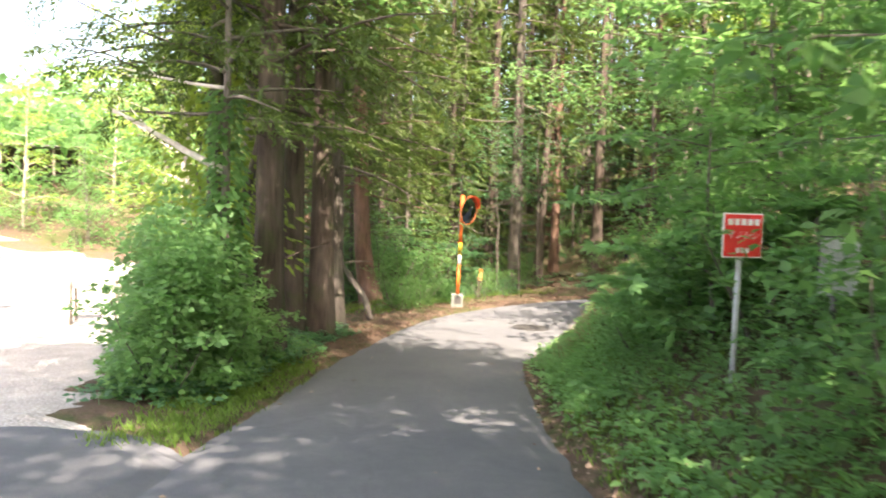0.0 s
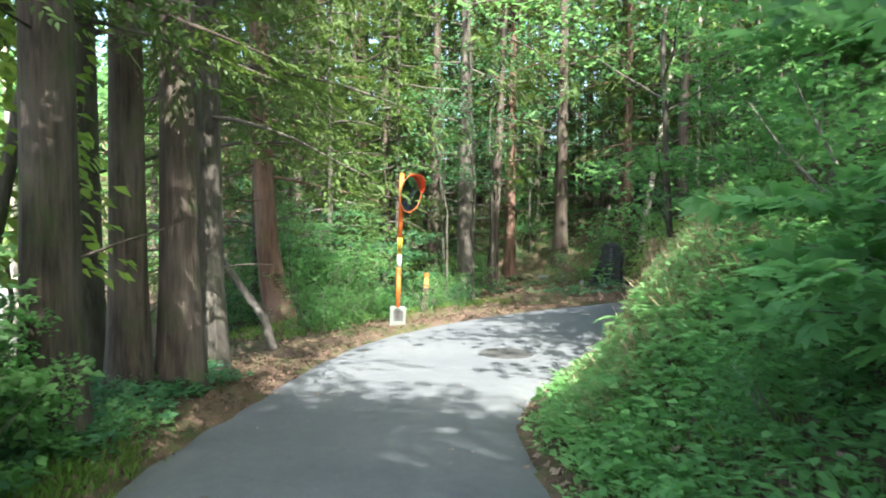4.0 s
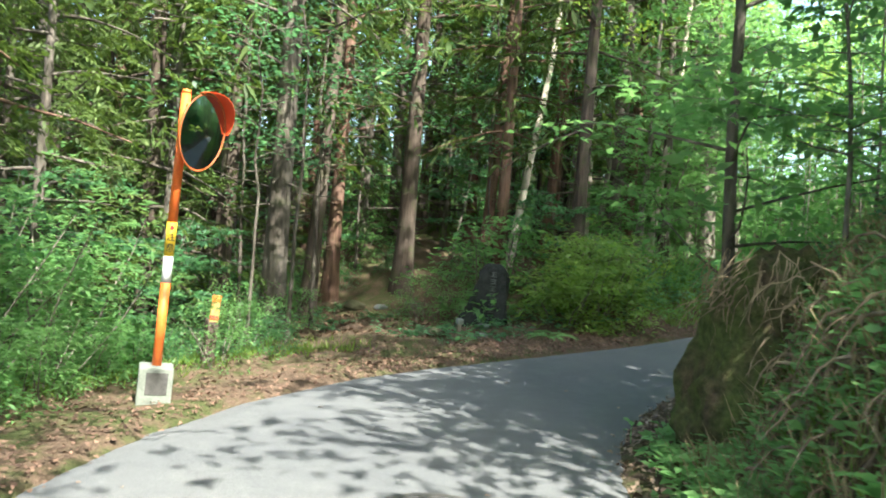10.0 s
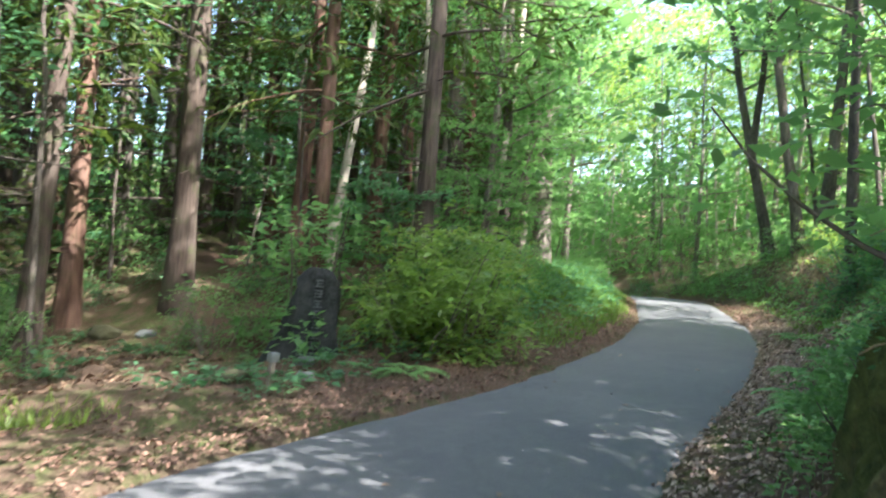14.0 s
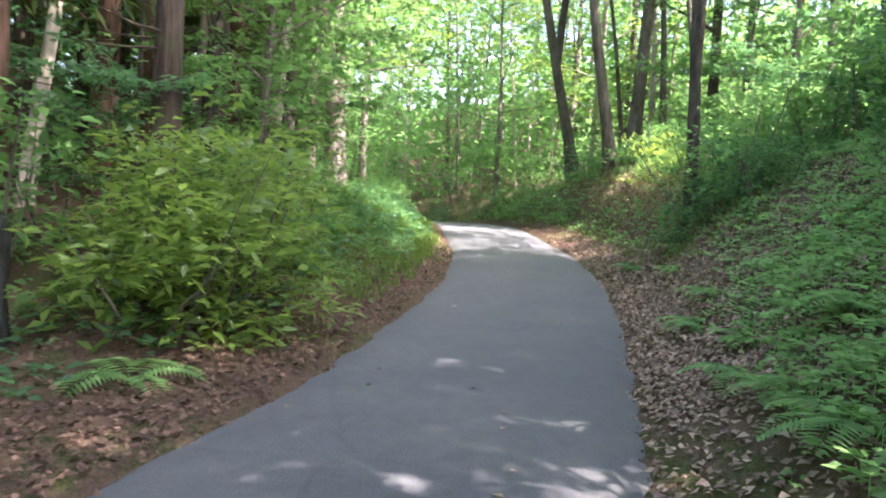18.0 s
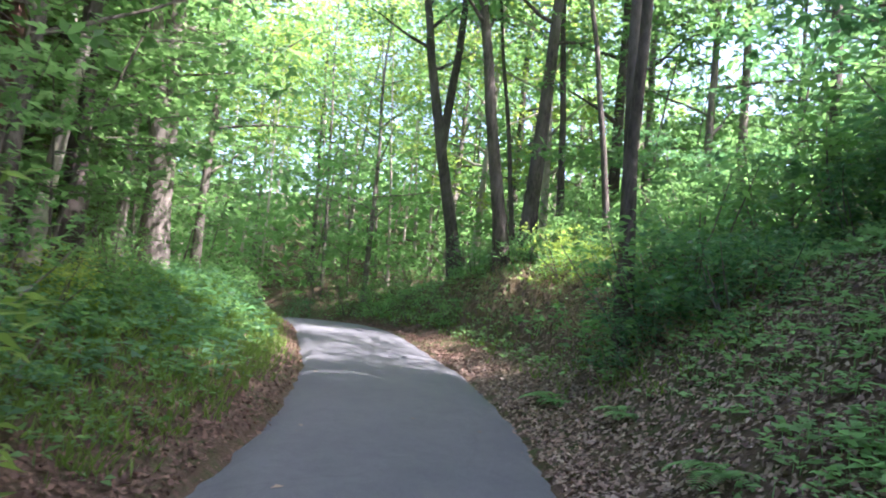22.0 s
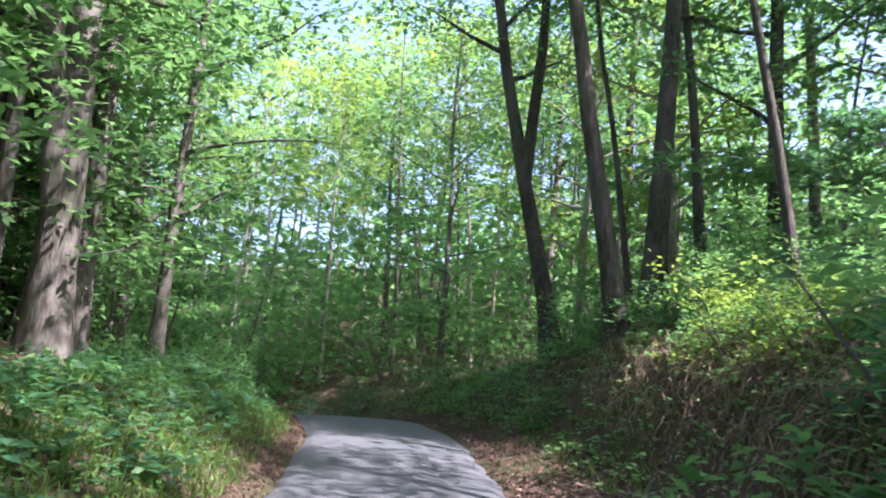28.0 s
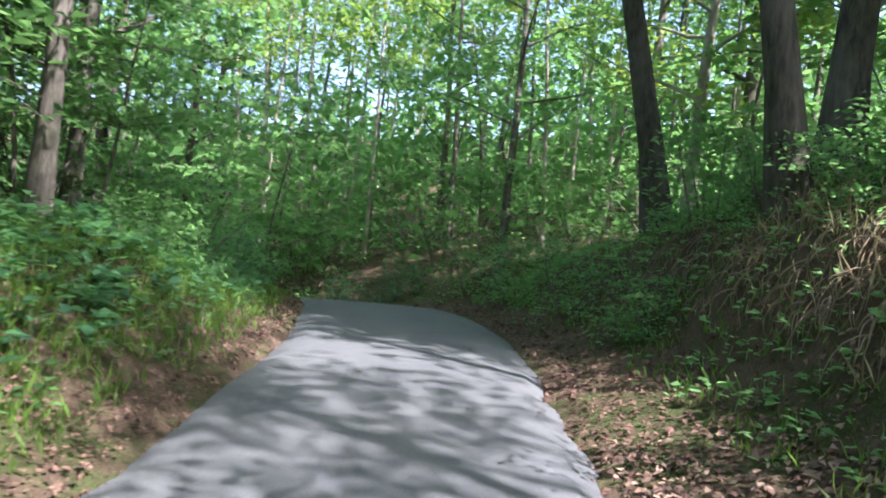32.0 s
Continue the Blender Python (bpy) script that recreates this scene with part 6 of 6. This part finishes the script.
for _ in range(260):
    p = np.array([rr.uniform(4.2, 5.8), rr.uniform(14.0, 16.2), 0.0])
    p[2] = z_at(p[0], p[1])
    strands.append(tube(curve_points(rr, p, np.array([-0.6, -0.4, 0.4]) + rr.normal(0, 0.4, 3), rr.uniform(0.15, 0.4), 0.6, 6, -3.0), np.linspace(rr.uniform(0.003, 0.01), 0.002, 6), 4))
for i in range(520):
    k = np.argmin(abs(LINE_S - rr.uniform(s_at(13.6, 22.5), s_at(19.6, 27.4))))
    p = np.r_[LINE[k, :2] + right2[k] * (LINE[k, 3] + rr.uniform(1.35, 1.75)), 0]
    p[2] = z_at(p[0], p[1]) + rr.uniform(0.0, 0.08)
    strands.append(tube(curve_points(rr, p, -np.r_[right2[k], 0] + rr.normal(0, 0.5, 3) + [0, 0, rr.uniform(-0.3, 0.3)], rr.uniform(0.15, 0.45), 0.6, 6, -3.0), np.linspace(rr.uniform(0.002, 0.009), 0.002, 6), 4))
for _ in range(170):
    a = rr.uniform(2.4, 5.0)
    p = np.array([4.42 + 0.5 * math.cos(a), 14.75 + 0.78 * math.sin(a), rr.uniform(0.25, 0.66)])
    strands.append(tube(curve_points(rr, p, np.array([0.35 * math.cos(a), 0.35 * math.sin(a), -0.6]) + rr.normal(0, 0.3, 3), rr.uniform(0.15, 0.42), 0.7, 6, -1.2), np.linspace(rr.uniform(0.002, 0.009), 0.002, 6), 4))
tagged(new("hanging_roots", mesh_of("hanging_roots", *merge(strands), bark_material("dry_root", (0.07, 0.05, 0.034), (0.28, 0.21, 0.14), 6, 9), True)), "tangle of dry roots and stalks hanging over the cut bank", "roots", kind="stuff")

for i, (x, y, z) in enumerate(((5.1, 15.3, 0.75), (5.45, 15.0, 1.1), (5.2, 15.8, 0.7), (4.7, 15.1, 0.35), (5.6, 15.6, 0.75), (5.9, 14.6, 1.2), (5.3, 15.35, 0.45), (5.25, 15.7, 0.2), (5.5, 16.1, 0.35), (5.15, 15.1, 0.6), (5.35, 14.7, 0.9), (5.0, 15.5, 0.1))):
    tuft = copy_thing((bushes[4], bushes[1])[i % 2], pose(x, y, z_at(x, y) - 0.03, 0, 0, 60 * i) @ Matrix.Scale(0.46 + 0.06 * (i % 3), 4))
    tuft["label"] = "small leafy plant rooted on the cut bank"
# ---- far side of the lot: shed, fence, boards ----
gz0 = z_at(-17.5, 33.0)
shed = empty("shed", pose(-17.5, 33.0, gz0, 0, 0, 22), "low dark timber shed with an open front", "shed")
part("back_wall", box_bm(3.2, 0.08, 1.5, (0, 0.7, 0.75), 0.01), SHED_DARK, shed)
for sx in (-1.56, 1.56):
    part("side_wall", box_bm(0.08, 1.4, 1.5, (sx, 0, 0.75), 0.01), SHED_DARK, shed)
part("roof", box_bm(3.6, 1.9, 0.08, (0, 0, 1.56), 0.02), IRON, shed)
for sx in (-1.5, -0.5, 0.5, 1.5):
    part("post", box_bm(0.09, 0.09, 1.52, (sx, -0.66, 0.76), 0.01), WOOD_GREY, shed)


def stand(x, y, w, h, z, label, oval):
    ob = empty("notice_stand", pose(x, y, z_at(x, y), 0, 0, 20), label, "sign")
    part("post", cyl_bm(0.03, z + h / 2, (0, 0, 0), 12), WOOD_GREY, ob)
    if oval:
        bd = cyl_bm(1, 0.03, (0, 0, 0), 32)
        b = part("board", bd, WHITE, ob)
        b.matrix_basis = pose(0, -0.04, z, 90) @ Matrix.Diagonal((w / 2, h / 2, 1, 1))
    else:
        part("board", box_bm(w, 0.03, h, (0, -0.04, z), 0.006), WHITE, ob)
    return ob


stand(-7.1, 14.4, 0.62, 0.36, 1.25, "white oval sign on a post at the edge of the lot", True)
stand(-7.25, 14.9, 0.55, 0.34, 0.85, "white oval sign on a post at the edge of the lot", True)
stand(-9.3, 15.2, 0.5, 0.6, 0.95, "white notice board on a post", False)
fence = empty("fence", pose(-7.0, 16.2, z_at(-7.0, 16.2), 0, 0, -10), "low weathered picket fence", "fence")
for i in range(14):
    part("picket", box_bm(0.07, 0.03, 0.75, (i * 0.14, 0, 0.37), 0.006), WOOD_GREY, fence)
for zz in (0.2, 0.58):
    part("rail", box_bm(2.0, 0.03, 0.06, (0.92, 0.03, zz), 0.005), WOOD_GREY, fence)
